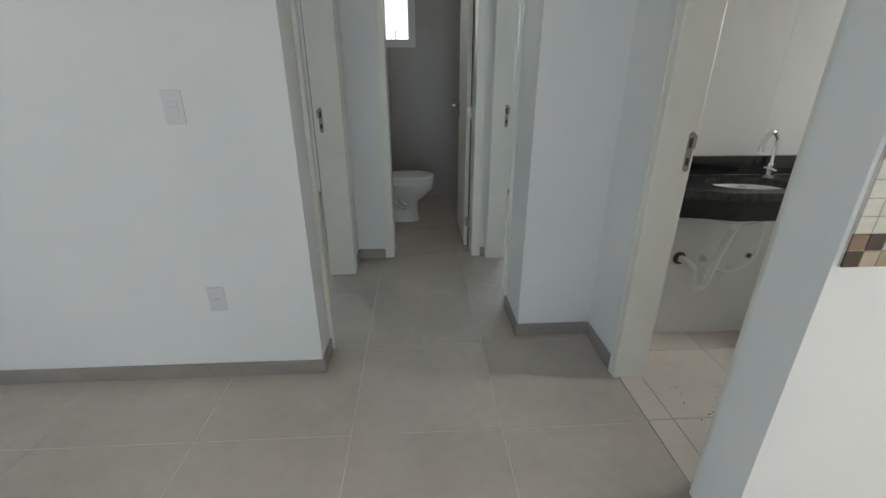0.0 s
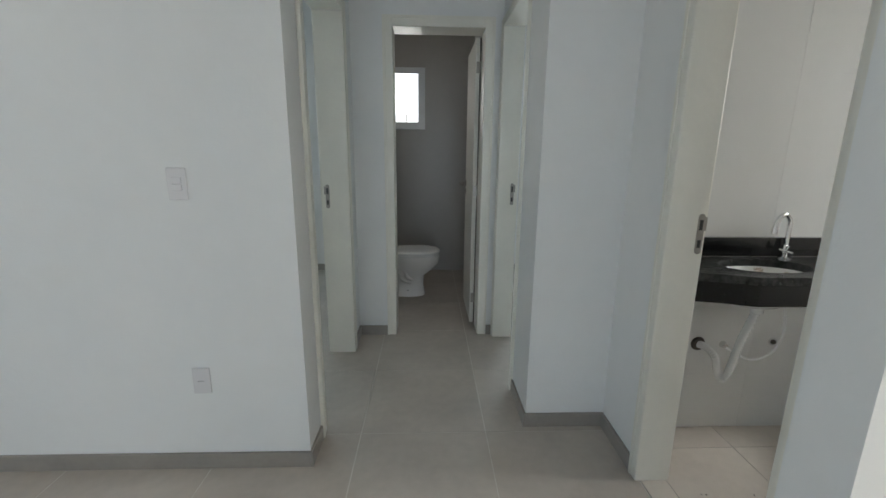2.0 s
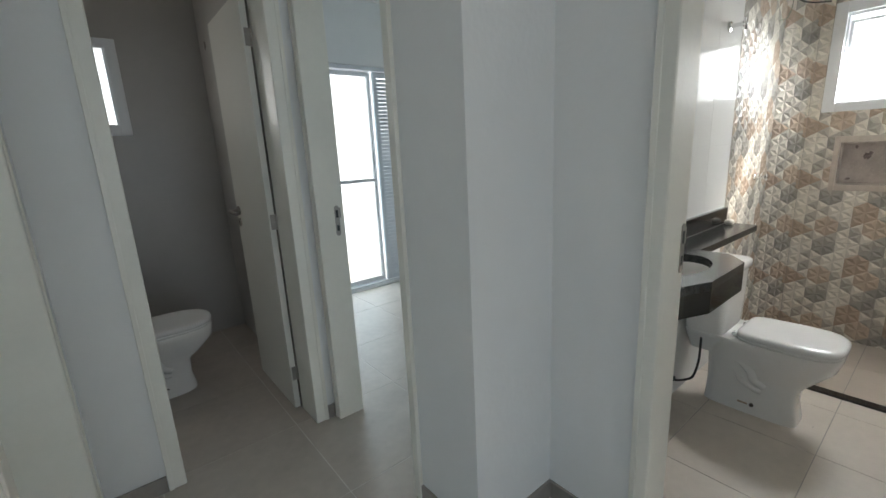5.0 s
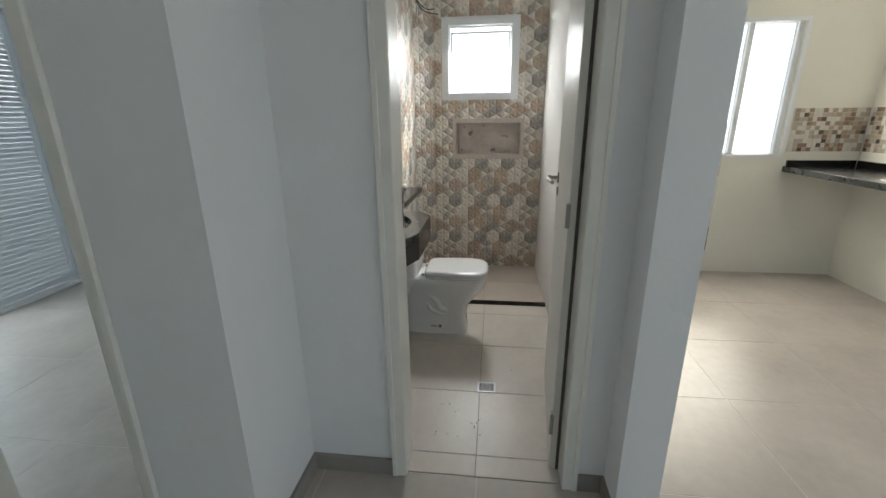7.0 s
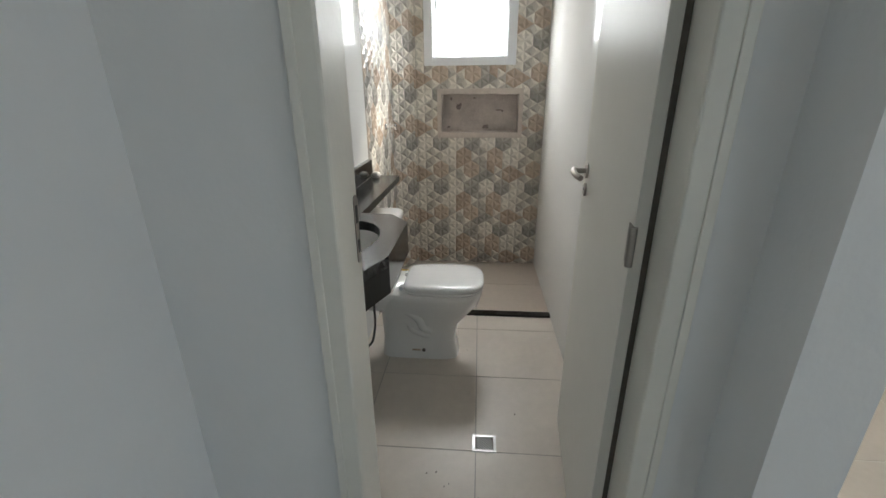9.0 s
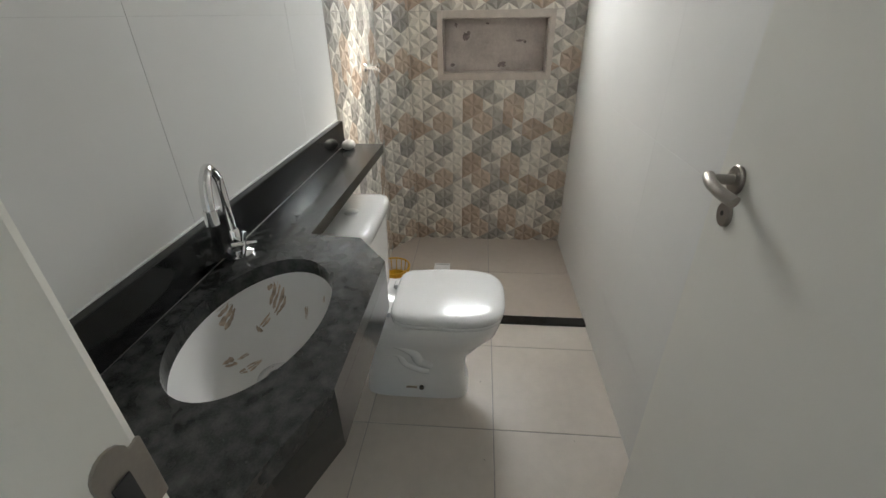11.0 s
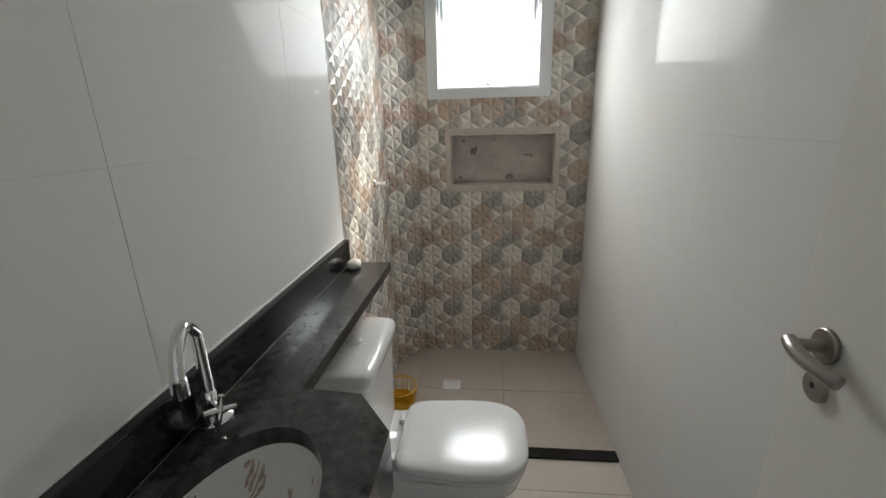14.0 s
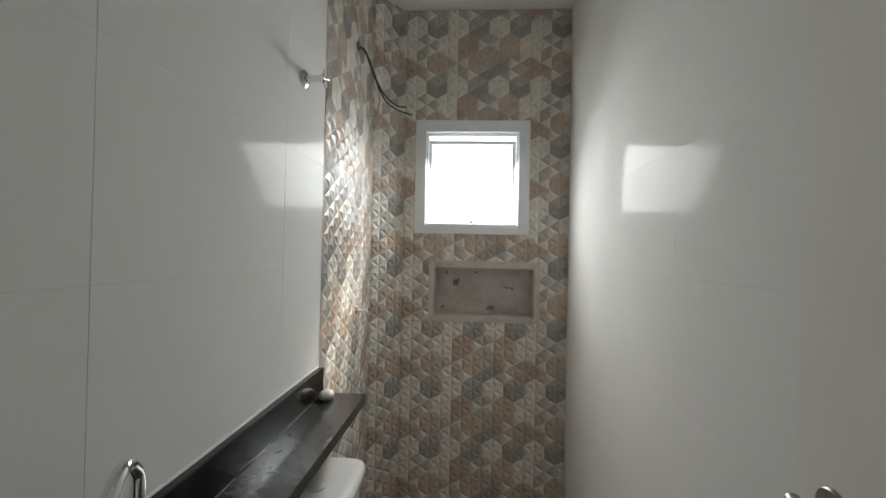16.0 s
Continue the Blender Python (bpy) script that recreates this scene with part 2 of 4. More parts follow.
def thing(name, label, category, at=(0, 0, 0), group=""):
    """An Empty at the thing's base, for its parts."""
    ob = tagged(new(name), label, category, group)
    ob.location = at
    return ob


def structure(name, bm, material, label, category, smooth=None):
    return tagged(part(name, bm, material, smooth=smooth), label, category, kind="structure")


H = 2.73       # ceiling height
DH = 2.10      # clear door height

# ---- walls, floors, ceiling ----
XW, YS, YN = -3.3, -3.4, 4.88          # inner faces of the house: west, south, north
XE = 3.73                              # kitchen's east wall
BX0, BX1, BY0, BY1 = 1.346, 3.71, 0.932, 1.990   # bathroom with the patterned tiles
T = 0.13


def pierced(name, along, lo, hi, u0, u1, label, holes, z1, material):
    """A wall with rectangular openings (from, to, bottom, top) through it."""
    b = bmesh.new()
    cuts = sorted({u0, u1} | {c for h in holes for c in h[:2]})
    for a, c in zip(cuts, cuts[1:]):
        z = 0.0
        stack = sorted((h for h in holes if h[0] <= a and h[1] >= c), key=lambda h: h[2])
        for h in stack + [(0, 0, z1, z1)]:
            if h[2] > z:
                if along == "x":
                    box(b, a, c, lo, hi, z, h[2])
                else:
                    box(b, lo, hi, a, c, z, h[2])
            z = h[3]
    bmesh.ops.remove_doubles(b, verts=b.verts, dist=0.0001)
    twice = [f for f in b.faces if sum(1 for e in f.edges if len(e.link_faces) > 2) == 4]
    bmesh.ops.delete(b, geom=twice, context="FACES")
    return structure(name, b, material, label, "wall")


def wall_y(name, y0, y1, x0, x1, label, holes=(), z1=H, material=PAINT):
    return pierced(name, "x", y0, y1, x0, x1, label, holes, z1, material)


def wall_x(name, x0, x1, y0, y1, label, holes=(), z1=H, material=PAINT):
    return pierced(name, "y", x0, x1, y0, y1, label, holes, z1, material)


WHITE = "smooth white painted plaster wall"
wall_y("wall_living_north", 1.767, 1.89, XW, -0.29, WHITE + " beside the hall")
wall_x("wall_hall_west", -0.29, -0.142, 1.767, 3.29, WHITE + " with a doorway", [(1.987, 2.838, 0, DH + 0.018)])
wall_y("wall_hall_north", 3.115, 3.29, -0.142, 0.843, WHITE + " with a doorway", [(0.111, 0.741, 0, DH + 0.018)])
wall_x("wall_hall_east", 0.843, 0.955, 2.148, 3.29, WHITE + " with a doorway", [(2.362, 3.070, 0, DH + 0.018)])
wall_y("wall_pillar", 2.018, 2.148, 0.843, BX0, WHITE + " between doorways")
wall_y("wall_bath_north", BY1 + 0.012, 2.148, BX0, 3.96, "white plaster wall between bathroom and bedroom")
wall_x("wall_bath_west", 1.231, BX0, 0.905, 2.018, WHITE + " with a doorway", [(1.038, 1.660, 0, DH + 0.018)])
wall_y("wall_bath_south", 0.770, 0.905, 1.09, 3.96, "white plaster partition between hall, kitchen and bathroom")
wall_x("wall_bath_east", BX1 + 0.012, 3.96, 0.905, BY1 + 0.012, "outer wall of the bathroom with a window and a recess",
       [(1.114, 1.667, 1.024, 1.289), (1.20, 1.735, 1.518, 2.052)])
wall_x("wall_kitchen_east", XE, XE + 0.12, -1.68, 0.770, "cream-painted kitchen wall with a window", [(-0.965, -0.25, 1.02, 2.0)], material=CREAM)
wall_y("wall_kitchen_south", -1.68, -1.56, 1.6, XE, "cream-painted wall behind the kitchen counter", material=CREAM)
wall_x("wall_living_east", 1.6, 1.72, YS, -1.68, WHITE)
# both openings are out of view, added to let fill light in
wall_y("wall_living_south", YS - 0.12, YS, XW, 1.72, WHITE + " with a wide unseen opening added for light", [(-1.2, 1.4, 0.05, 2.25)])
wall_x("wall_living_west", XW - 0.12, XW, YS - 0.12, YN + 0.13, WHITE + " with an unseen opening added for light", [(-2.3, -0.3, 0.05, 2.25)])
wall_y("wall_house_north", YN, YN + T, XW, 3.45, "outer plaster wall with windows and balcony door",
       # the first opening is unseen, added for the left bedroom's fill light
       [(-2.5, -1.3, 1.0, 2.1), (-0.15, 0.285, 1.60, 2.14), (1.56, 3.02, 0.02, 2.17)])
wall_x("wall_toilet_west", -0.42, -0.29, 3.29, YN, "tiled wall of the small toilet", material=MATTILE)
wall_x("wall_toilet_east", 0.843, 0.955, 3.29, YN, "plaster wall between toilet and bedroom")
structure("wall_tiling_toilet", bx(0.835, 0.843, 3.292, YN - 0.008, 0, H), MATTILE, "satin grey tiles of the small toilet", "wall")
pierced("wall_tiling_toilet_north", "x", YN - 0.008, YN - 0.0005, -0.29, 0.843, "satin grey tiles of the small toilet", [(-0.15, 0.285, 1.60, 2.14)], H, MATTILE)
wall_x("wall_bedroom_east", 3.32, 3.45, 2.148, YN, WHITE)

bm = bx(XW - 0.12, 3.97, YS - 0.12, YN + 0.13, H, H + 0.12)
structure("ceiling", bm, CEIL, "plain cream-white painted ceiling", "ceiling")
bm = bx(XW - 0.12, 3.97, YS - 0.12, YN + 0.13, -0.12, -0.0014)
house_floor = structure("floor", bm, GROUT, "pale grout bed under grey porcelain floor tiles", "floor")


def slab_mesh(name, w, d, h, bev=0.0015, material=FLOOR):
    b = bx(0, w, 0, d, -h, 0, min(bev, h * 0.4))
    me = bpy.data.meshes.new(name)
    b.to_mesh(me)
    b.free()
    me.materials.append(material)
    return me


def lay(me, name, parent, m):
    ob = new(name, me)
    ob.parent = parent
    ob.matrix_world = m
    return ob


# large grey porcelain tiles, cut where the bathroom begins
PX, PY, GX, GY = 0.601, 0.601, 0.042, 1.374
J = 0.0036
cache = {}
for i in range(-6, 8):
    for k in range(-9, 8):
        x0, y0 = GX + i * PX, GY + k * PY
        x1, y1 = x0 + PX - J, y0 + PY - J
        x0, x1 = max(x0, XW), min(x1, XE)
        y0, y1 = max(y0, YS), min(y1, YN)
        if x1 - x0 < 0.03 or y1 - y0 < 0.03:
            continue
        if x0 > 1.72 and y1 < -1.65:
            continue
        if y1 > 0.80 and y0 < 1.9:      # the bathroom's own floor starts at the door
            if x0 > 1.20 and y0 < 1.9:
                continue
            x1 = min(x1, 1.243)
        key = (round(x1 - x0, 3), round(y1 - y0, 3))
        if key not in cache:
            cache[key] = slab_mesh("floor_tile", *key, 0.0014)
        lay(cache[key], "floor_tile", house_floor, Matrix.Translation((x0, y0, 0)))

# bathroom floors
bath_floor = structure("floor_bath", bx(1.244, BX1, 0.905, BY1, -0.0012, 0.0012), DGROUT, "grey grout bed under beige bathroom tiles", "floor")


def tiled(x0, x1, y0, y1, xs, ys, material, z=0.0, name="bath_tile"):
    for a, b in zip(xs, xs[1:]):
        for c, d in zip(ys, ys[1:]):
            p, q, r, s = max(a, x0), min(b - J, x1), max(c, y0), min(d - J, y1)
            if q - p > 0.01 and s - r > 0.01:
                lay(slab_mesh(name, q - p, s - r, 0.004, 0.001, material), name, bath_floor, Matrix.Translation((p, r, z + 0.003)))


tiled(1.246, 2.832, 0.905, BY1, [0.86, 1.354, 1.778, 2.237, 2.675, 3.2], [0.91, 1.381, 1.838, 2.3], BFLOOR)
tiled(2.887, BX1, 0.905, BY1, [2.85, 3.30, 3.76], [0.91, 1.387, 1.838, 2.3], SFLOOR)
structure("shower_sill", bx(2.832, 2.887, 0.925, BY1, -0.005, 0.014, 0.002), GRANITE, "low black granite shower sill", "sill")

# wall tiles: large glossy white sheets on both long sides, fitted edge to edge
bath_n = structure("wall_tiling_north", bx(BX0, BX1, BY1 + 0.008, BY1 + 0.012, 0, H), WGROUT, "grout bed of glossy white wall tiles", "wall")
xs = [BX0, 1.90, 2.494, 2.80]
zs = [0.0, 0.284, 0.627, 0.970, 1.315, 1.660, 2.005, 2.350, 2.695, H]
for a, b in zip(xs, xs[1:]):
    for c, d in zip(zs, zs[1:]):
        part("wall_tile", bx(a + 0.0005, b - 0.0005, BY1, BY1 + 0.008, c + 0.0001, d - 0.0001, 0.0003), GLAZE, bath_n)
bath_s = structure("wall_tiling_south", bx(BX0, BX1, 0.905, 0.924, 0, H), WGROUT, "grout bed of glossy white wall tiles", "wall")
xs = [BX0, 1.93, 2.527, 3.14, BX1]
for a, b in zip(xs, xs[1:]):
    for c, d in zip(zs, zs[1:]):
        part("wall_tile", bx(a + 0.0002, b - 0.0002, 0.924, 0.932, c + 0.0001, d - 0.0001, 0.0002), GLAZE, bath_s)
bath_w = structure("wall_tiling_west", bx(BX0, BX0 + 0.008, 1.699, BY1, 0, H), GLAZE, "glossy white tiles beside the bathroom door", "wall")

# skirting of grey porcelain
SK = "dull grey porcelain skirting along the wall foot"


def skirt(x0, x1, y0, y1):
    structure("baseboard", bx(x0, x1, y0, y1, 0.0, 0.072, 0.0015), SKIRT, SK, "skirting")


skirt(XW, -0.142, 1.755, 1.767)
skirt(-0.142, -0.130, 1.755, 1.938)
skirt(-0.142, -0.130, 2.887, 3.115)
skirt(-0.130, 0.062, 3.103, 3.115)
skirt(0.790, 0.843, 3.103, 3.115)
skirt(0.831, 0.843, 2.006, 2.334)
skirt(0.843, 1.231, 2.006, 2.018)
skirt(1.219, 1.231, 1.699, 2.006)
skirt(1.219, 1.231, 0.917, 0.998)
skirt(1.090, 1.231, 0.905, 0.917)
skirt(XW, -0.29, YN - 0.012, YN)
skirt(-0.302, -0.29, 2.89, YN - 0.012)
skirt(0.955, 1.56, YN - 0.012, YN)
skirt(3.02, 3.32, YN - 0.012, YN)
skirt(3.308, 3.32, 2.15, YN - 0.012)

# ---- door frames and doors ----


def lock_plate(parent, m, lip, name="strike_plate"):
    """A steel strike plate with two slots, in the frame of m: x along the jamb, z up."""
    b = bmesh.new()
    pts = [(0.012 * math.cos(a), 0.012 * math.sin(a)) for a in (math.pi * k / 8 for k in range(9))]
    prism(b, [(x, y + 0.062) for x, y in pts] + [(-x, -y - 0.062) for x, y in pts], 0, 0.002, "y")
    bmesh.ops.transform(b, matrix=m, verts=b.verts)
    pl = part(name, b, STEEL, parent, "steel strike plate")
    b = bx(*sorted((lip * 0.008, lip * 0.021)), 0.0004, 0.0032, 0.012, 0.062, 0.001)
    bmesh.ops.transform(b, matrix=m, verts=b.verts)
    part("lip", b, STEEL, pl)
    for z0, z1 in ((0.015, 0.052), (-0.05, -0.022)):
        b = bx(-0.006, 0.006, -0.0012, 0.0, z0, z1)
        bmesh.ops.transform(b, matrix=m, verts=b.verts)
        part("slot", b, DARK, pl)


def casing(name, label, axis, face0, face1, a, b, top=DH, cw=0.065, proud=0.014):
    """A painted door frame: jambs, head, stop and casings on both faces. axis: 'x' for a wall that runs along x."""
    fr = thing(name, label, "door frame", ((a + b) / 2, face0, 0) if axis == "x" else (face0, (a + b) / 2, 0))
    lo, hi = face0 - proud, face1 + proud

    def bar(pname, u0, u1, v0, v1, z0, z1, bev=0.003):
        c = bx(u0, u1, v0, v1, z0, z1, bev) if axis == "x" else bx(v0, v1, u0, u1, z0, z1, bev)
        return part(pname, c, TRIM, fr)
    jt = 0.018
    bar("jamb", a - jt, a + 0.0, lo + 0.003, hi - 0.003, 0.002, top)
    bar("jamb", b - 0.0, b + jt, lo + 0.003, hi - 0.003, 0.002, top)
    bar("head", a, b, lo + 0.003, hi - 0.003, top, top + jt)
    for v0, v1 in ((lo, face0), (face1, hi)):
        bar("casing", a - cw, a - 0.001, v0, v1, 0.002, top + cw, 0.004)
        bar("casing", b + 0.001, b + cw, v0, v1, 0.002, top + cw, 0.004)
        bar("casing", a - 0.001, b + 0.001, v0, v1, top + 0.001, top + cw, 0.004)
        w0, w1 = (v0 - 0.004, v0 + 0.001) if v0 == lo else (v1 - 0.001, v1 + 0.004)
        bar("moulding", a - cw, a - cw + 0.018, w0, w1, 0.002, top + cw, 0.002)
        bar("moulding", b + cw - 0.018, b + cw, w0, w1, 0.002, top + cw, 0.002)
        bar("moulding", a - cw + 0.018, b + cw - 0.018, w0, w1, top + cw - 0.018, top + cw, 0.002)
    return fr


WF = "cream-painted wooden door frame with moulded casing"
f_left = casing("door_frame", WF, "y", -0.29, -0.142, 2.005, 2.82)
f_mid = casing("door_frame", WF, "x", 3.115, 3.29, 0.129, 0.723)
f_right = casing("door_frame", WF, "y", 0.843, 0.955, 2.38, 3.052, cw=0.045)
f_bath = casing("door_frame", WF + ", scuffed at the foot", "y", 1.231, BX0, 1.056, 1.642, cw=0.055)
lock_plate(f_left, pose(-0.262, 2.818, 1.05), -1)
lock_plate(f_right, pose(0.930, 3.050, 1.05), 1)
lock_plate(f_bath, pose(1.338, 1.640, 1.045), 1)


def lever(parent, m):
    """A steel lever handle on a round rose, with a keyhole rose under it; m: y points out of the door, x towards the hinge."""
    def add(pname, b, material, par, label=""):
        bmesh.ops.transform(b, matrix=m, verts=b.verts)
        return part(pname, b, material, par, label, smooth=40)
    h = add("handle", tube(bmesh.new(), [(0, 0, 0), (0, 0.002, 0), (0, 0.006, 0), (0, 0.008, 0)], [0.026, 0.027, 0.027, 0.025], 28), STEEL, parent, "brushed steel lever handle")
    b = tube(bmesh.new(), spline([(0, 0.008, 0), (0, 0.044, 0.0)], 3), 0.0095, 16)
    add("neck", b, STEEL, h)
    b = tube(bmesh.new(), spline([(-0.010, 0.046, 0.002), (0.020, 0.052, -0.001), (0.056, 0.046, -0.007), (0.082, 0.034, -0.012)], 6), 0.0108, 16)
    add("lever", b, STEEL, h)
    k = add("keyhole_rose", tube(bmesh.new(), [(0, 0, -0.068), (0, 0.006, -0.068), (0, 0.008, -0.068)], [0.024, 0.024, 0.022], 24), STEEL, parent)
    b = tube(bmesh.new(), [(0, 0.0078, -0.066), (0, 0.009, -0.066)], 0.005, 10)
    add("keyhole", b, DARK, k)


def hinge(parent, x, y, z, ax):
    b = tube(bmesh.new(), [(x, y, z - 0.04), (x, y, z + 0.04)], 0.0075, 10)
    if ax == "x":
        box(b, x, x + 0.034, y - 0.002, y + 0.0005, z - 0.040, z + 0.040)
    else:
        box(b, x - 0.03, x - 0.001, y - 0.002, y + 0.001, z - 0.038, z + 0.038)
    part("hinge", b, STEEL, parent, "steel butt hinge", smooth=40)


d = thing("bathroom_door", "satin cream-white flush wooden door standing open against the wall", "door")
part("leaf", bx(0.0, 0.655, -0.035, 0.0, 0.012, 2.09, 0.0015), DOORP, d)
# dark strip on the leaf's edge imitates the shaded slot beside the jamb
part("gap_shade_strip", bx(-0.0025, -0.0003, -0.035, -0.024, 0.012, 2.09), GAP, d, "dark strip standing in for the shaded gap at the hinge edge")
lever(d, pose(0.590, 0.0, 1.072, 0, 0, 180) @ Matrix.Diagonal((0.88, -0.88, 0.88, 1)))
for z in (0.22, 1.03, 1.90):
    hinge(d, -0.004, 0.002, z, "x")
d.matrix_world = pose(1.308, 1.092, 0, 0, 0, -4.8)

d = thing("toilet_door", "satin cream-white flush wooden door standing open into the small toilet", "door", (0.72, 3.31, 0))
part("leaf", bx(0.686, 0.721, 3.308, 3.90, 0.012, 2.09, 0.0015), DOORP, d)
# narrow dark strip painted in as shade between leaf and jamb
part("gap_shade_strip", bx(0.715, 0.7225, 3.302, 3.308, 0.012, 2.09), GAP, d, "dark strip put in for shade in the hinge gap")
lever(d, pose(0.686, 3.845, 1.07, 0, 0, 90) @ Matrix.Diagonal((-1, 1, 1, 1)))
for z in (0.22, 1.05, 1.90):
    hinge(d, 0.722, 3.301, z, "y")

# ---- patterned relief tiles of the shower ----
TW, TH = 0.690, 0.335      # one tile: twelve columns of folded triangles
COL, EDGE = TW / 12, TH / 5
PRINT = (                  # colour of each triangle down a column: cream, tan, brown, grey, dark
    "cccccccbbb", "cccgcggcbg", "gddcgctttc", "gddccctttg", "cccccccgcc", "cccbbbbcgg",
    "ggdbbbtttc", "gddgcgtttd", "cccgcgggdd", "ccctttbbdg", "gddtttbcgc", "gddccccbtb",
)
INK = {"c": 0, "t": 2, "b": 3, "g": 4, "d": 5}


def relief_course(width, first, seed, rise):
    """One course of tiles in the plane x (along) and z (up): triangles of three folded facets that rise towards -y."""
    rnd = random.Random(seed)
    b = bmesh.new()
    for c in range(-13, int(width / COL) + 2):
        x0 = first + c * COL
        if x0 > width or x0 + COL < 0:
            continue
        for j in range(11):
            on_left = (j % 2 == 1) == (c % 2 == 0)
            ex, ax = (x0, x0 + COL) if on_left else (x0 + COL, x0)
            z = TH - j * EDGE / 2
            ink = INK[PRINT[c % 12][j % 10]]
            if ink == 0 and rnd.random() < 0.35:
                ink = 1
            cor = [(ex, 0.0, z - EDGE / 2), (ex, 0.0, z + EDGE / 2), (ax, 0.0, z)]
            ctr = b.verts.new((ex + (ax - ex) * (0.33 + 0.06 * rnd.random()), -rise, z + (rnd.random() - 0.5) * 0.012))
            v = [b.verts.new(p) for p in cor]
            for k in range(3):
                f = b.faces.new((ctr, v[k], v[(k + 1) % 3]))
                # light, middle and deep tones imitate light falling across the fold
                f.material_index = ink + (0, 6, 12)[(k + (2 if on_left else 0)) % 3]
    bmesh.ops.remove_doubles(b, verts=b.verts, dist=0.0002)
    return b


def cut(b, x0, x1, z0, z1):
    for co, no in (((x0, 0, 0), (-1, 0, 0)), ((x1, 0, 0), (1, 0, 0)), ((0, 0, z0), (0, 0, -1)), ((0, 0, z1), (0, 0, 1))):
        bmesh.ops.bisect_plane(b, geom=b.verts[:] + b.edges[:] + b.faces[:], plane_co=co, plane_no=no, clear_outer=True)


def relief_wall(name, label, width, m, seed, holes, tw=TW, first=0.016, th=TH, rise=0.0066):
    """A tiled face: grout bed, and one relief tile for each cell, cut round the holes (x0, x1, z0, z1)."""
    bed = bx(0, width, 0.004, 0.010, 0, H)
    bmesh.ops.delete(bed, geom=[f for f in bed.faces], context="FACES")
    xs = sorted({0, width} | {a for h in holes for a in h[:2]})
    for a, c in zip(xs, xs[1:]):
        z = 0.0
        for h in sorted((h for h in holes if h[0] <= a and h[1] >= c), key=lambda h: h[2]):
            box(bed, a, c, 0.004, 0.010, z, h[2])
            z = h[3]
        box(bed, a, c, 0.004, 0.010, z, H)
    bmesh.ops.transform(bed, matrix=m, verts=bed.verts)
    wall = structure(name, bed, DGROUT, label, "wall")
    whole = relief_course(width, first, seed, rise)
    z = -0.016
    while z < H:
        x = first - tw if first else 0.0
        while x < width - 0.005:
            x0, x1 = max(x, 0.0) + 0.0008, min(x + tw, width) - 0.0008
            z0, z1 = max(z, 0) + 0.0008, min(z + th, H - 0.004) - 0.0008
            pieces = [(x0, x1, z0, z1)]
            for h in holes:
                nxt = []
                for a, c, e, g in pieces:
                    if c <= h[0] or a >= h[1] or g <= h[2] or e >= h[3]:
                        nxt.append((a, c, e, g))
                        continue
                    if a < h[0]:
                        nxt.append((a, h[0], e, g))
                    if c > h[1]:
                        nxt.append((h[1], c, e, g))
                    if e < h[2]:
                        nxt.append((max(a, h[0]), min(c, h[1]), e, h[2]))
                    if g > h[3]:
                        nxt.append((max(a, h[0]), min(c, h[1]), h[3], g))
                pieces = nxt
            for a, c, e, g in pieces:
                if c - a > 0.004 and g - e > 0.004:
                    t = whole.copy()
                    bmesh.ops.translate(t, vec=(0, 0, z), verts=t.verts)
                    cut(t, a, c, e, g)
                    bmesh.ops.transform(t, matrix=m, verts=t.verts)
                    bmesh.ops.recalc_face_normals(t, faces=t.faces)
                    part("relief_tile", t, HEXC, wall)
            x += tw
        z += th
    whole.free()


CX, CY = 3.545, 1.862       # the corner is boxed in at a slant
far_m = Matrix(((0, 1, 0, BX1), (-1, 0, 0, CY), (0, 0, 1, 0), (0, 0, 0, 1)))
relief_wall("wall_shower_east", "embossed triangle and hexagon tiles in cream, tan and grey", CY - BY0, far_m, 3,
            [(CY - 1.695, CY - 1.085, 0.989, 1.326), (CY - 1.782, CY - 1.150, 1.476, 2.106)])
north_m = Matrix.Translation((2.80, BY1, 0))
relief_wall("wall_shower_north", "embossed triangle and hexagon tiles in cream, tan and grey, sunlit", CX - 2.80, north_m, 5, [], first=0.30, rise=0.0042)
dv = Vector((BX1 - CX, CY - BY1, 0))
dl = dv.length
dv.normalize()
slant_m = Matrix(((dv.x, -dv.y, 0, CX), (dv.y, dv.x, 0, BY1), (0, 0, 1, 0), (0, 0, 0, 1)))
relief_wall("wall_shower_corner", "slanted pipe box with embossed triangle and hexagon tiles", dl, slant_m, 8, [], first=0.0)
b = bmesh.new()
prism(b, [(CX, BY1 + 0.012), (BX1 + 0.012, BY1 + 0.012), (BX1 + 0.012, CY), (CX + 0.01, BY1 + 0.009)], 0, H)
structure("pipe_box", b, DGROUT, "hidden core of the slanted pipe box", "pipe box")

# ---- windows ----


def bar_box(parent, name, x0, x1, y0, y1, z0, z1, material=WINF, bev=0.002, label=""):
    return part(name, bx(x0, x1, y0, y1, z0, z1, bev), material, parent, label)


w = structure("window_1", bx(3.790, 3.83, 1.200, 1.735, 1.518, 1.522), WINF, "white aluminium top-hung bathroom window, tilted slightly open", "window")
for a in ((1.150, 1.212, 1.476, 2.106), (1.723, 1.782, 1.476, 2.106)):
    bar_box(w, "window_trim", BX1 - 0.016, BX1 + 0.012, *a)
for a in ((1.212, 1.723, 1.476, 1.530), (1.212, 1.723, 2.042, 2.106)):
    bar_box(w, "window_trim", BX1 - 0.016, BX1 + 0.012, *a)
for a in ((1.202, 1.222, 1.522, 2.05), (1.713, 1.733, 1.522, 2.05)):
    bar_box(w, "window_frame", BX1 + 0.012, BX1 + 0.08, *a)
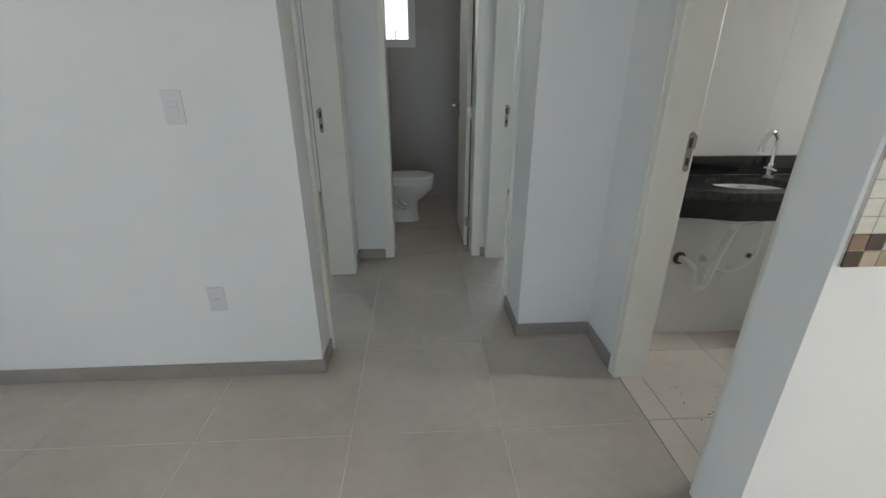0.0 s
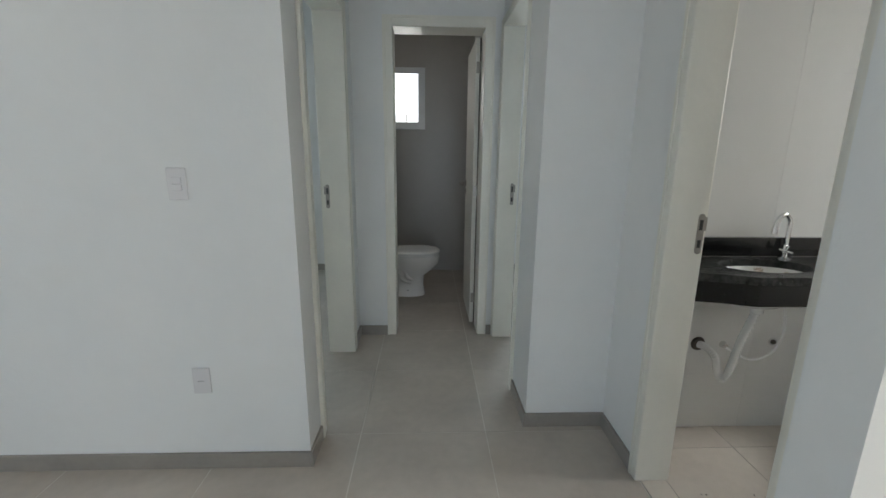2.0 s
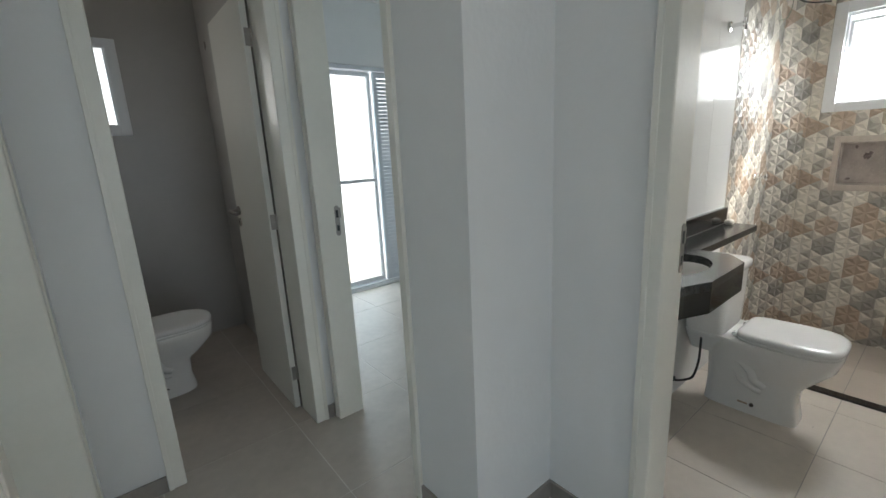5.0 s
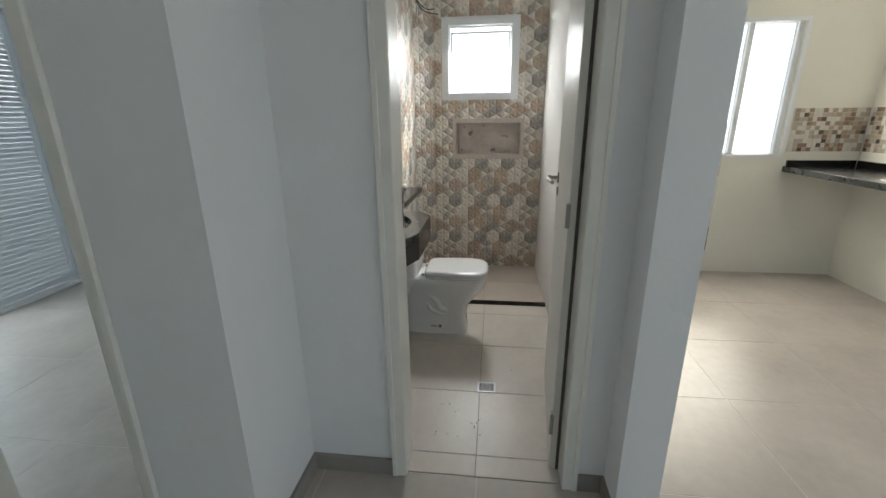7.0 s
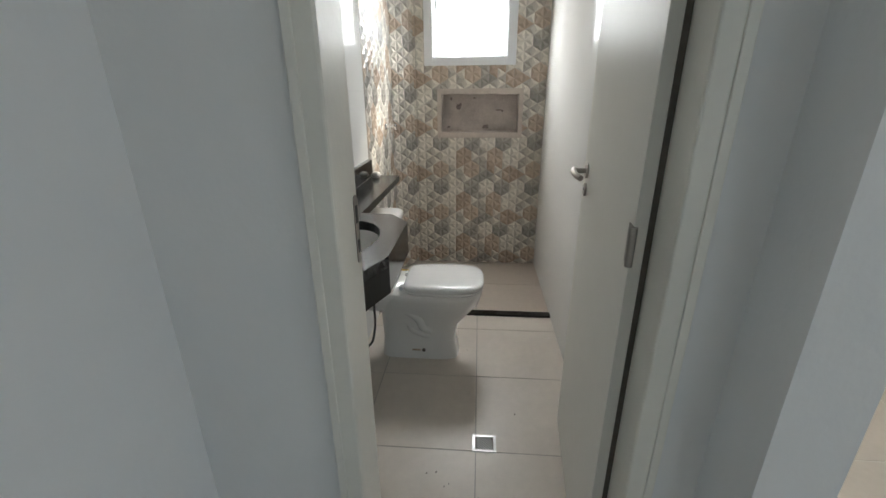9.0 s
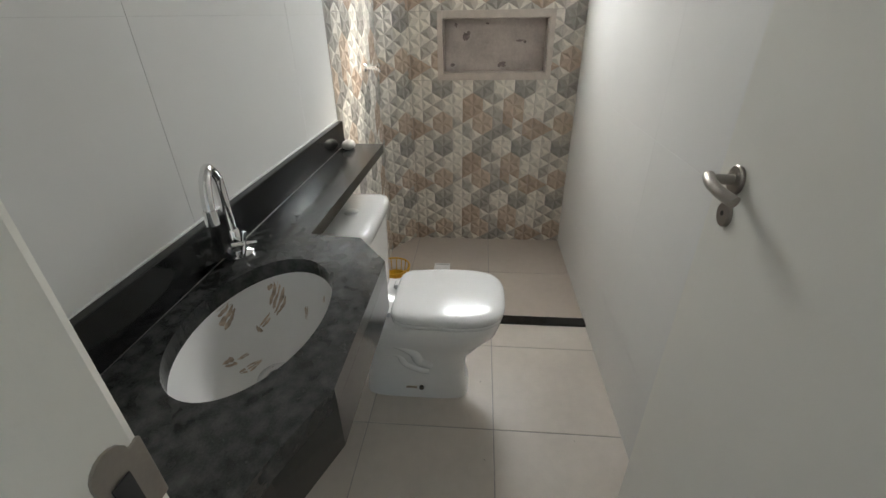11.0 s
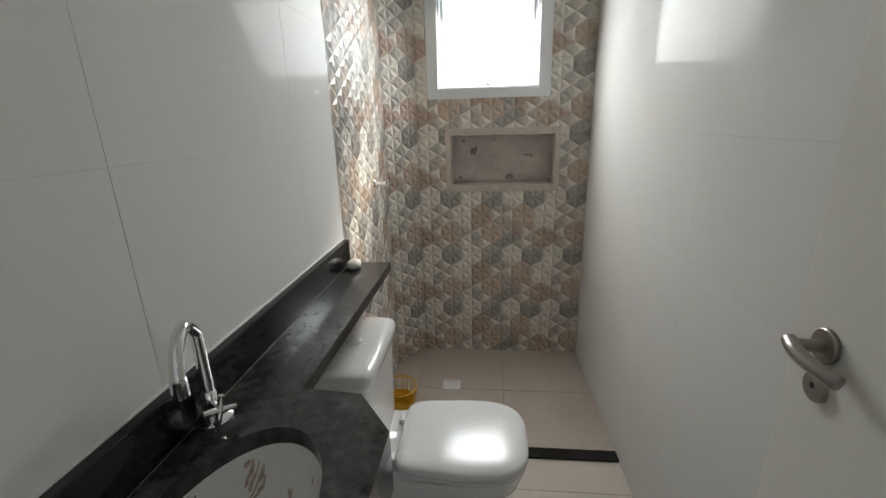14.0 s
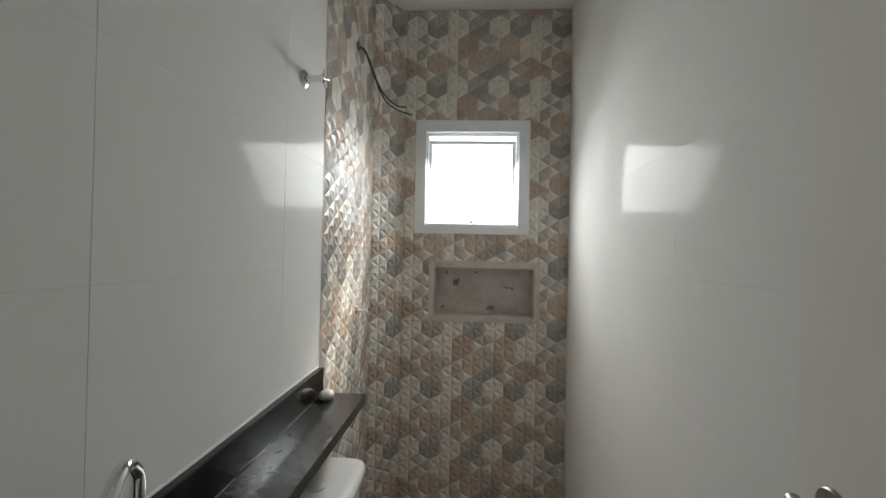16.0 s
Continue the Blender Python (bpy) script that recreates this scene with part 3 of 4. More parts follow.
bar_box(w, "window_frame", BX1 + 0.012, BX1 + 0.08, 1.222, 1.713, 1.522, 1.538)
bar_box(w, "window_frame", BX1 + 0.012, BX1 + 0.08, 1.222, 1.713, 2.026, 2.05)
tilt = Matrix.Translation((3.76, 0, 2.005)) @ pose(0, 0, 0, 0, -5, 0)
for nm, a in (("sash", (-0.012, 0.012, 1.224, 1.240, -0.455, 0.0)), ("sash", (-0.012, 0.012, 1.695, 1.711, -0.455, 0.0)),
              ("sash", (-0.012, 0.012, 1.240, 1.695, -0.018, 0.0)), ("sash", (-0.012, 0.012, 1.240, 1.695, -0.455, -0.437))):
    b = bx(*a, 0.002)
    bmesh.ops.transform(b, matrix=tilt, verts=b.verts)
    part(nm, b, WINF, w)
b = bx(-0.002, 0.002, 1.238, 1.697, -0.44, -0.015)
bmesh.ops.transform(b, matrix=tilt, verts=b.verts)
pane = part("pane", b, GLASS, w)
pane.visible_shadow = False
b = bx(3.728, 3.735, 1.456, 1.478, 1.538, 1.546, 0.002)
box(b, 3.724, 3.732, 1.464, 1.470, 1.546, 1.552)
part("latch", b, DARK, w)

w = structure("window_2", bx(-0.148, 0.283, YN + 0.03, YN + 0.09, 1.602, 1.606), WINF, "small white aluminium toilet window with a latch", "window")
for a in ((0.262, 0.325, 1.560, 2.18), (-0.19, -0.130, 1.560, 2.18)):
    bar_box(w, "window_trim", a[0], a[1], YN - 0.014, YN, a[2], a[3])
for z0, z1 in ((1.560, 1.634), (2.12, 2.18)):
    bar_box(w, "window_trim", -0.130, 0.262, YN - 0.014, YN, z0, z1)
for x0, x1 in ((-0.145, -0.12), (0.25, 0.28)):
    bar_box(w, "window_frame", x0, x1, YN + 0.02, YN + 0.07, 1.606, 2.135)
pane = part("pane", bx(-0.12, 0.25, YN + 0.043, YN + 0.047, 1.606, 2.135), GLASS, w)
pane.visible_shadow = False
part("latch", tube(bmesh.new(), [(0.125, YN + 0.02, 1.64), (0.125, YN - 0.002, 1.66), (0.125, YN - 0.004, 1.72)], 0.006, 8), STEEL, w)

w = structure("window_3", bx(XE + 0.02, XE + 0.10, -0.963, -0.252, 1.022, 1.028), WINF, "white aluminium kitchen window in bright daylight", "window")
for a in ((-0.990, -0.965, 0.995, 2.025), (-0.25, -0.20, 0.99, 2.03)):
    bar_box(w, "window_trim", XE - 0.012, XE, *a)
bar_box(w, "window_trim", XE - 0.012, XE, -0.965, -0.25, 0.995, 1.02)
bar_box(w, "window_trim", XE - 0.012, XE, -0.965, -0.25, 2.0, 2.025)
for y0, y1 in ((-0.963, -0.930), (-0.62, -0.585), (-0.285, -0.252)):
    bar_box(w, "window_frame", XE + 0.03, XE + 0.08, y0, y1, 1.03, 1.998)
part("pane", bx(XE + 0.053, XE + 0.057, -0.930, -0.285, 1.03, 1.998), DULLGLASS, w)

# balcony door of the bedroom: glazed leaf with a middle rail, and a louvred leaf
w = structure("door_1", bx(1.562, 3.018, YN + 0.01, YN + 0.11, 0.02, 0.045, 0.002), WINF, "white aluminium balcony door, one leaf glazed, one louvred", "door")
for x0, x1 in ((1.562, 1.60), (2.982, 3.018)):
    bar_box(w, "door_frame", x0, x1, YN + 0.005, YN + 0.11, 0.045, 2.165)
bar_box(w, "door_frame", 1.60, 2.982, YN + 0.005, YN + 0.11, 2.13, 2.165)
for x0, x1 in ((1.604, 1.640), (2.262, 2.300)):
    bar_box(w, "leaf_stile", x0, x1, YN + 0.065, YN + 0.095, 0.05, 2.125)
for z0, z1 in ((0.05, 0.09), (1.085, 1.118), (2.085, 2.125)):
    bar_box(w, "leaf_rail", 1.640, 2.262, YN + 0.065, YN + 0.095, z0, z1)
for z0, z1 in ((0.09, 1.085), (1.118, 2.085)):
    pane = part("pane", bx(1.640, 2.262, YN + 0.078, YN + 0.082, z0, z1), GLASS, w)
    pane.visible_shadow = False
for x0, x1 in ((2.302, 2.345), (2.935, 2.980)):
    bar_box(w, "leaf_stile", x0, x1, YN + 0.02, YN + 0.05, 0.05, 2.125, SHUT)
for z0, z1 in ((0.05, 0.10), (2.075, 2.125)):
    bar_box(w, "leaf_rail", 2.345, 2.935, YN + 0.02, YN + 0.05, z0, z1, SHUT)
b = bmesh.new()
prism(b, [(YN + 0.024, 0.0), (YN + 0.030, 0.030), (YN + 0.044, 0.036), (YN + 0.038, 0.004)], 2.345, 2.935, "x")
slat = bpy.data.meshes.new("slat")
b.to_mesh(slat)
b.free()
slat.materials.append(SHUT)
for i in range(54):
    lay(slat, "slat", w, Matrix.Translation((0, 0, 0.102 + i * 0.0364)))

# unseen window added round the left bedroom's fill lamp
w = structure("added_window_4", bx(-2.5, -1.3, YN + 0.02, YN + 0.10, 1.002, 1.03, 0.002), WINF, "unseen bedroom window added to bring light into the hall", "window")
for x0, x1 in ((-2.498, -2.46), (-1.92, -1.88), (-1.34, -1.302)):
    bar_box(w, "window_frame", x0, x1, YN + 0.03, YN + 0.09, 1.03, 2.098)
# unseen living room glazing, added round the two fill-light openings
w = structure("added_window_6", bx(XW - 0.11, XW - 0.02, -2.298, -0.302, 0.052, 0.08, 0.002), WINF, "unseen glazed door added to light west-facing walls", "window")
for y0, y1 in ((-2.298, -2.25), (-1.32, -1.28), (-0.35, -0.302)):
    bar_box(w, "window_frame", XW - 0.10, XW - 0.03, y0, y1, 0.08, 2.248)
w = structure("added_window_5", bx(-1.198, 1.398, YS - 0.11, YS - 0.02, 0.052, 0.08, 0.002), WINF, "wide unseen glazed door added to light the living room from the south", "window")
for x0, x1 in ((-1.198, -1.15), (0.08, 0.12), (1.35, 1.398)):
    bar_box(w, "window_frame", x0, x1, YS - 0.10, YS - 0.03, 0.08, 2.248)

# hazy bright sky right outside the openings
b = bmesh.new()
box(b, 5.6, 5.62, -3.5, 5.0, -0.5, 2.7)
structure("backdrop", b, GLARE, "glaring bright sky outside", "sky")
structure("backdrop", bx(-4.0, 5.5, 7.2, 7.22, -0.5, 6.5), HAZE, "bright hazy sky outside", "sky")
# unseen glowing sheet that fills the living room with blue light
structure("backdrop", bx(-5, 5, -6.0, -5.98, -0.5, 5.5), BLUE_FILL, "unseen pale blue glowing sheet added to light the living room", "sky")
structure("ground", bx(-60, 60, -60, 60, -0.5, -0.3), GROUT, "pale bare ground outside", "ground")

# ---- niche ----
n = tagged(new("shower_niche", None), "stained brown stone shower niche with a raised rim", "niche")
n.location = (BX1, 1.39, 0.99)
n["kind"] = "structure"
for a in ((1.085, 1.114, 0.989, 1.326), (1.667, 1.695, 0.989, 1.326), (1.114, 1.667, 0.989, 1.024), (1.114, 1.667, 1.289, 1.326)):
    part("rim", bx(BX1 - 0.010, BX1 + 0.012, *a, 0.002), RIM, n)
part("back", bx(BX1 + 0.085, BX1 + 0.095, 1.114, 1.667, 1.024, 1.289), NICHE, n)
for a in ((1.114, 1.120, 1.024, 1.289), (1.661, 1.667, 1.024, 1.289), (1.120, 1.661, 1.024, 1.030), (1.120, 1.661, 1.283, 1.289)):
    part("side", bx(BX1 + 0.012, BX1 + 0.085, *a), NICHE, n)

rnd0 = random.Random(4)
for gy, gz, w0, h0 in ((1.548, 1.200, 0.022, 0.024), (1.530, 1.215, 0.012, 0.014), (1.345, 1.060, 0.024, 0.016), (1.36, 1.052, 0.010, 0.008),
                       (1.255, 1.178, 0.030, 0.006), (1.225, 1.172, 0.008, 0.009), (1.62, 1.058, 0.014, 0.010), (1.43, 1.262, 0.010, 0.005), (1.60, 1.258, 0.008, 0.014)):
    b = bmesh.new()
    ring = [b.verts.new((BX1 + 0.0845, gy + w0 * (0.55 + 0.6 * rnd0.random()) * math.cos(a), gz + h0 * (0.55 + 0.6 * rnd0.random()) * math.sin(a))) for a in (2 * math.pi * k / 16 for k in range(16))]
    top = b.verts.new((BX1 + 0.0838, gy, gz))
    for k in range(16):
        b.faces.new((ring[k], ring[(k + 1) % 16], top))
    bmesh.ops.recalc_face_normals(b, faces=b.faces)
    part("grime", b, GRIME, n, "dark mouldy spot")

# ---- vanity ----
ZC = 0.882
van = thing("vanity_top", "black granite vanity top with a raised edge and long shelf", "countertop", (1.7, 1.98, ZC - 0.11))
outline = [(1.356, 1.988), (2.79, 1.988), (2.79, 1.822), (2.035, 1.830), (2.025, 1.712), (1.928, 1.637), (1.60, 1.637), (1.49, 1.68), (1.356, 1.712)]
SX, SY, SA, SB = 1.746, 1.814, 0.182, 0.113
seg = 64
ov = [(SX + SA * math.cos(2 * math.pi * k / seg), SY + SB * math.sin(2 * math.pi * k / seg)) for k in range(seg)]


def ring_plate(b, pts, z0, z1, hole):
    """A plate of the given outline with an oval hole, filled with triangles."""
    for z, flip in ((z1, False), (z0, True)):
        es = []
        for loop in (pts, hole):
            vs = [b.verts.new((x, y, z)) for x, y in loop]
            es += [b.edges.new((vs[i], vs[(i + 1) % len(vs)])) for i in range(len(vs))]
        bmesh.ops.triangle_fill(b, edges=es, use_beauty=True, use_dissolve=False)
    for loop in (pts, hole):
        n2 = len(loop)
        for i in range(n2):
            p, q = loop[i], loop[(i + 1) % n2]
            b.faces.new([b.verts.new(c) for c in ((*p, z0), (*q, z0), (*q, z1), (*p, z1))])
    bmesh.ops.remove_doubles(b, verts=b.verts, dist=0.0005)
    bmesh.ops.recalc_face_normals(b, faces=b.faces)
    return b


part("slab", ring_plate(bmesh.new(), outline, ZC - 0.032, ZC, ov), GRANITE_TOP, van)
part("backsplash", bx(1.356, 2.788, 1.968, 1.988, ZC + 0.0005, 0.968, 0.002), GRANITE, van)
part("joint_line", bx(1.358, 2.788, 1.9668, 1.968, ZC + 0.0005, ZC + 0.0014), STEEL, van, "thin pale joint at the foot of the raised edge")
part("caulk", bx(1.356, 2.788, 1.9845, 1.9895, 0.9685, 0.9715), PLASTIC, van, "white sealant line")
ap = outline[3:9]
b = bmesh.new()
inner = [(2.013, 1.830), (2.005, 1.722), (1.920, 1.657), (1.605, 1.657), (1.498, 1.698), (1.356, 1.732)]
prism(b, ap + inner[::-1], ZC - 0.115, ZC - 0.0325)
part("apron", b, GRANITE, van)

sink = thing("washbasin", "oval white ceramic under-mounted basin smeared with brown cement", "washbasin", (SX, SY, 0.72))
rings = []
for f, dz in ((1.02, 0.0), (0.985, -0.006), (0.95, -0.03), (0.88, -0.065), (0.74, -0.10), (0.5, -0.122), (0.22, -0.130), (0.11, -0.133)):
    rings.append([(SX + SA * f * math.cos(2 * math.pi * k / 48), SY + SB * f * math.sin(2 * math.pi * k / 48), ZC - 0.0325 + dz) for k in range(48)])
for f, dz in ((0.14, -0.145), (0.5, -0.138), (0.78, -0.115), (0.93, -0.075), (1.0, -0.03), (1.06, -0.008), (1.06, 0.0)):
    rings.append([(SX + SA * f * math.cos(2 * math.pi * k / 48), SY + SB * f * math.sin(2 * math.pi * k / 48), ZC - 0.0325 + dz) for k in range(48)])
part("bowl", loft(bmesh.new(), rings, False, False), CERAMIC, sink, smooth=60)
DZ = ZC - 0.0325 - 0.130
dx, dy = SX + 0.016, SY + 0.006
dr = part("drain", tube(bmesh.new(), [(dx, dy, DZ - 0.002), (dx, dy, DZ + 0.005), (dx, dy, DZ + 0.006)], [0.036, 0.036, 0.032], 32), CHROME, sink, "chrome basin drain", smooth=40)
part("drain_seat", tube(bmesh.new(), [(dx, dy, DZ + 0.0062), (dx, dy, DZ + 0.0068)], 0.027, 24), CHROME, dr)
part("drain_hole", tube(bmesh.new(), [(dx, dy, DZ + 0.0069), (dx, dy, DZ + 0.0076)], 0.017, 20), DARK, dr)
b = bmesh.new()
for k in range(2):
    a = 0.5 + k * math.pi / 2
    c, s2 = math.cos(a) * 0.016, math.sin(a) * 0.016
    tube(b, [(dx - c, dy - s2, DZ + 0.0078), (dx + c, dy + s2, DZ + 0.0078)], 0.0014, 6)
tube(b, [(dx + 0.009 * math.cos(0.35 * k), dy + 0.009 * math.sin(0.35 * k), DZ + 0.0078) for k in range(19)], 0.0013, 6)
part("grate", b, STEEL, dr, smooth=40)
rnd = random.Random(11)
SMEARS = (   # from, to (off the basin's middle), width at both ends, streaks
    ((0.168, 0.036), (0.128, 0.056), 0.020, 0.014, 4), ((0.128, 0.056), (0.097, 0.069), 0.008, 0.004, 2), ((0.098, 0.064), (0.092, 0.074), 0.004, 0.010, 1),
    ((0.086, 0.098), (0.038, 0.106), 0.007, 0.011, 4), ((0.050, 0.072), (0.022, 0.083), 0.006, 0.003, 2), ((0.022, 0.083), (-0.004, 0.090), 0.012, 0.004, 2),
    ((0.052, 0.050), (0.018, 0.063), 0.003, 0.014, 3), ((0.018, 0.063), (0.003, 0.070), 0.012, 0.003, 2), ((0.158, -0.007), (0.138, -0.010), 0.010, 0.002, 2),
    ((0.122, -0.064), (0.112, -0.056), 0.006, 0.010, 2), ((0.148, -0.052), (0.142, -0.055), 0.008, 0.004, 1), ((0.156, 0.052), (0.144, 0.062), 0.003, 0.002, 1),
)


def bowl_z(x, y):
    f = math.hypot((x - SX) / SA, (y - SY) / SB)
    prof = ((0, -0.133), (0.22, -0.130), (0.5, -0.122), (0.74, -0.10), (0.88, -0.065), (0.95, -0.03), (0.985, -0.006), (1.2, 0))
    for (f0, z0), (f1, z1) in zip(prof, prof[1:]):
        if f <= f1:
            return ZC - 0.0325 + z0 + (z1 - z0) * (f - f0) / (f1 - f0)
    return ZC


for (ax, ay), (cx, cy), w0, w1, count in SMEARS:
    b = bmesh.new()
    along = Vector((cx - ax, cy - ay))
    side = Vector((-along.y, along.x)).normalized()
    for q in range(count):
        e0, e1 = 0.18 * rnd.random(), 1 - 0.18 * rnd.random()
        rows = []
        for k in range(7):
            f = e0 + (e1 - e0) * k / 6
            w = w0 + (w1 - w0) * f
            mid = (q + 0.5) / count - 0.5 + 0.06 * (rnd.random() - 0.5)
            half = w / count * (0.20 + 0.34 * rnd.random()) * (0.35 if k in (0, 6) else 1)
            row = []
            for o in (mid * w - half, mid * w + half):
                x, y = SX + ax + along.x * f + side.x * o, SY + ay + along.y * f + side.y * o
                row.append(b.verts.new((x, y, bowl_z(x, y) + 0.0018)))
            rows.append(row)
        for p, q2 in zip(rows, rows[1:]):
            b.faces.new((p[0], p[1], q2[1], q2[0]))
    bmesh.ops.recalc_face_normals(b, faces=b.faces)
    part("cement_smear", b, STAIN, sink, "dried brown cement smear")

fx, fy = 1.938, 1.946
tap = thing("tap", "chrome swan-neck basin tap with a cross handle", "tap", (fx, fy, ZC))
part("base", tube(bmesh.new(), [(fx, fy, ZC), (fx, fy, ZC + 0.006), (fx, fy, ZC + 0.010)], [0.031, 0.031, 0.021], 32), CHROME, tap, smooth=40)
part("body", tube(bmesh.new(), [(fx, fy, ZC + 0.008), (fx, fy, ZC + 0.055), (fx, fy, ZC + 0.060)], [0.013, 0.013, 0.010], 20), CHROME, tap, smooth=40)
gx, gy = -0.090, -0.030
knots = [(fx, fy, ZC + 0.055), (fx, fy, ZC + 0.15), (fx + gx * 0.10, fy + gy * 0.10, ZC + 0.175), (fx + gx * 0.42, fy + gy * 0.42, ZC + 0.196),
         (fx + gx * 0.78, fy + gy * 0.78, ZC + 0.182), (fx + gx * 0.95, fy + gy * 0.95, ZC + 0.150), (fx + gx, fy + gy, ZC + 0.118)]
part("spout", tube(bmesh.new(), spline(knots, 7), 0.0098, 18), CHROME, tap, smooth=50)
part("aerator", tube(bmesh.new(), [(fx + gx * 0.99, fy + gy * 0.99, ZC + 0.140), (fx + gx, fy + gy, ZC + 0.113)], 0.0118, 18), CHROME, tap, smooth=50)
h0 = part("handle", tube(bmesh.new(), [(fx, fy, ZC + 0.034), (fx - 0.018, fy - 0.026, ZC + 0.036)], 0.009, 14), CHROME, tap, "chrome cross handle", smooth=40)
for a in (0.25, 0.25 + math.pi / 2):
    u = Vector((-0.82, 0.57, 0)) * math.cos(a) + Vector((0, 0, 1)) * math.sin(a)
    c = Vector((fx - 0.020, fy - 0.029, ZC + 0.036))
    part("cross_bar", tube(bmesh.new(), [c - u * 0.026, c, c + u * 0.026], [0.0045, 0.006, 0.0045], 12), CHROME, h0, smooth=40)

# waste and water under the basin
trap = thing("basin_waste_hose", "white corrugated plastic waste hose looping to the wall", "hose", (1.76, 1.82, 0.31))
path = spline([(1.755, 1.82, 0.705), (1.755, 1.835, 0.64), (1.745, 1.87, 0.50), (1.735, 1.885, 0.38), (1.715, 1.89, 0.325), (1.690, 1.895, 0.345), (1.675, 1.91, 0.42), (1.655, 1.95, 0.450), (1.64, 1.985, 0.452)], 12)
part("pipe", tube(bmesh.new(), path, [0.0165 + 0.0022 * ((i % 2) * 2 - 1) for i in range(len(path))], 14), PLASTIC, trap, smooth=70)
part("flange", tube(bmesh.new(), [(1.64, 1.989, 0.452), (1.64, 1.980, 0.452)], [0.034, 0.030], 20), GAP, trap, "dark wall opening round the hose", smooth=40)
part("nut", tube(bmesh.new(), [(1.755, 1.82, 0.712), (1.755, 1.82, 0.675)], 0.024, 16), PLASTIC, trap, smooth=40)
feed = thing("tap_feed_hose", "thin white flexible feed hose from wall valve to tap", "hose", (1.76, 1.98, 0.44))
path = spline([(1.762, 1.985, 0.447), (1.78, 1.95, 0.43), (1.86, 1.93, 0.395), (1.95, 1.925, 0.43), (1.99, 1.925, 0.52), (1.985, 1.935, 0.64), (1.955, 1.945, 0.77)], 8)
part("tube", tube(bmesh.new(), path, 0.0065, 10), PLASTIC, feed, smooth=60)
part("fitting", tube(bmesh.new(), [(1.762, 1.989, 0.447), (1.762, 1.965, 0.447)], [0.018, 0.011], 16), CHROME, feed, smooth=40)
cap = thing("capped_inlet", "small chrome-ringed wall inlet", "fitting", (2.0, 1.98, 0.46))
part("ring", tube(bmesh.new(), [(2.0, 1.989, 0.461), (2.0, 1.980, 0.461)], 0.018, 18), CHROME, cap, smooth=40)
part("plug", tube(bmesh.new(), [(2.0, 1.979, 0.461), (2.0, 1.976, 0.461)], 0.011, 14), GAP, cap, smooth=40)

peb = tagged(part("soap_pebble", loft(bmesh.new(), [[(2.722 + 0.034 * s * math.cos(2 * math.pi * k / 20), 1.935 + 0.024 * s * math.sin(2 * math.pi * k / 20), ZC + 0.001 + z) for k in range(20)]
             for s, z in ((0.5, 0.0), (0.9, 0.006), (1.0, 0.014), (0.85, 0.024), (0.45, 0.030))]), PEBBLE, smooth=80), "smooth pale pebble lying on the granite shelf", "pebble")

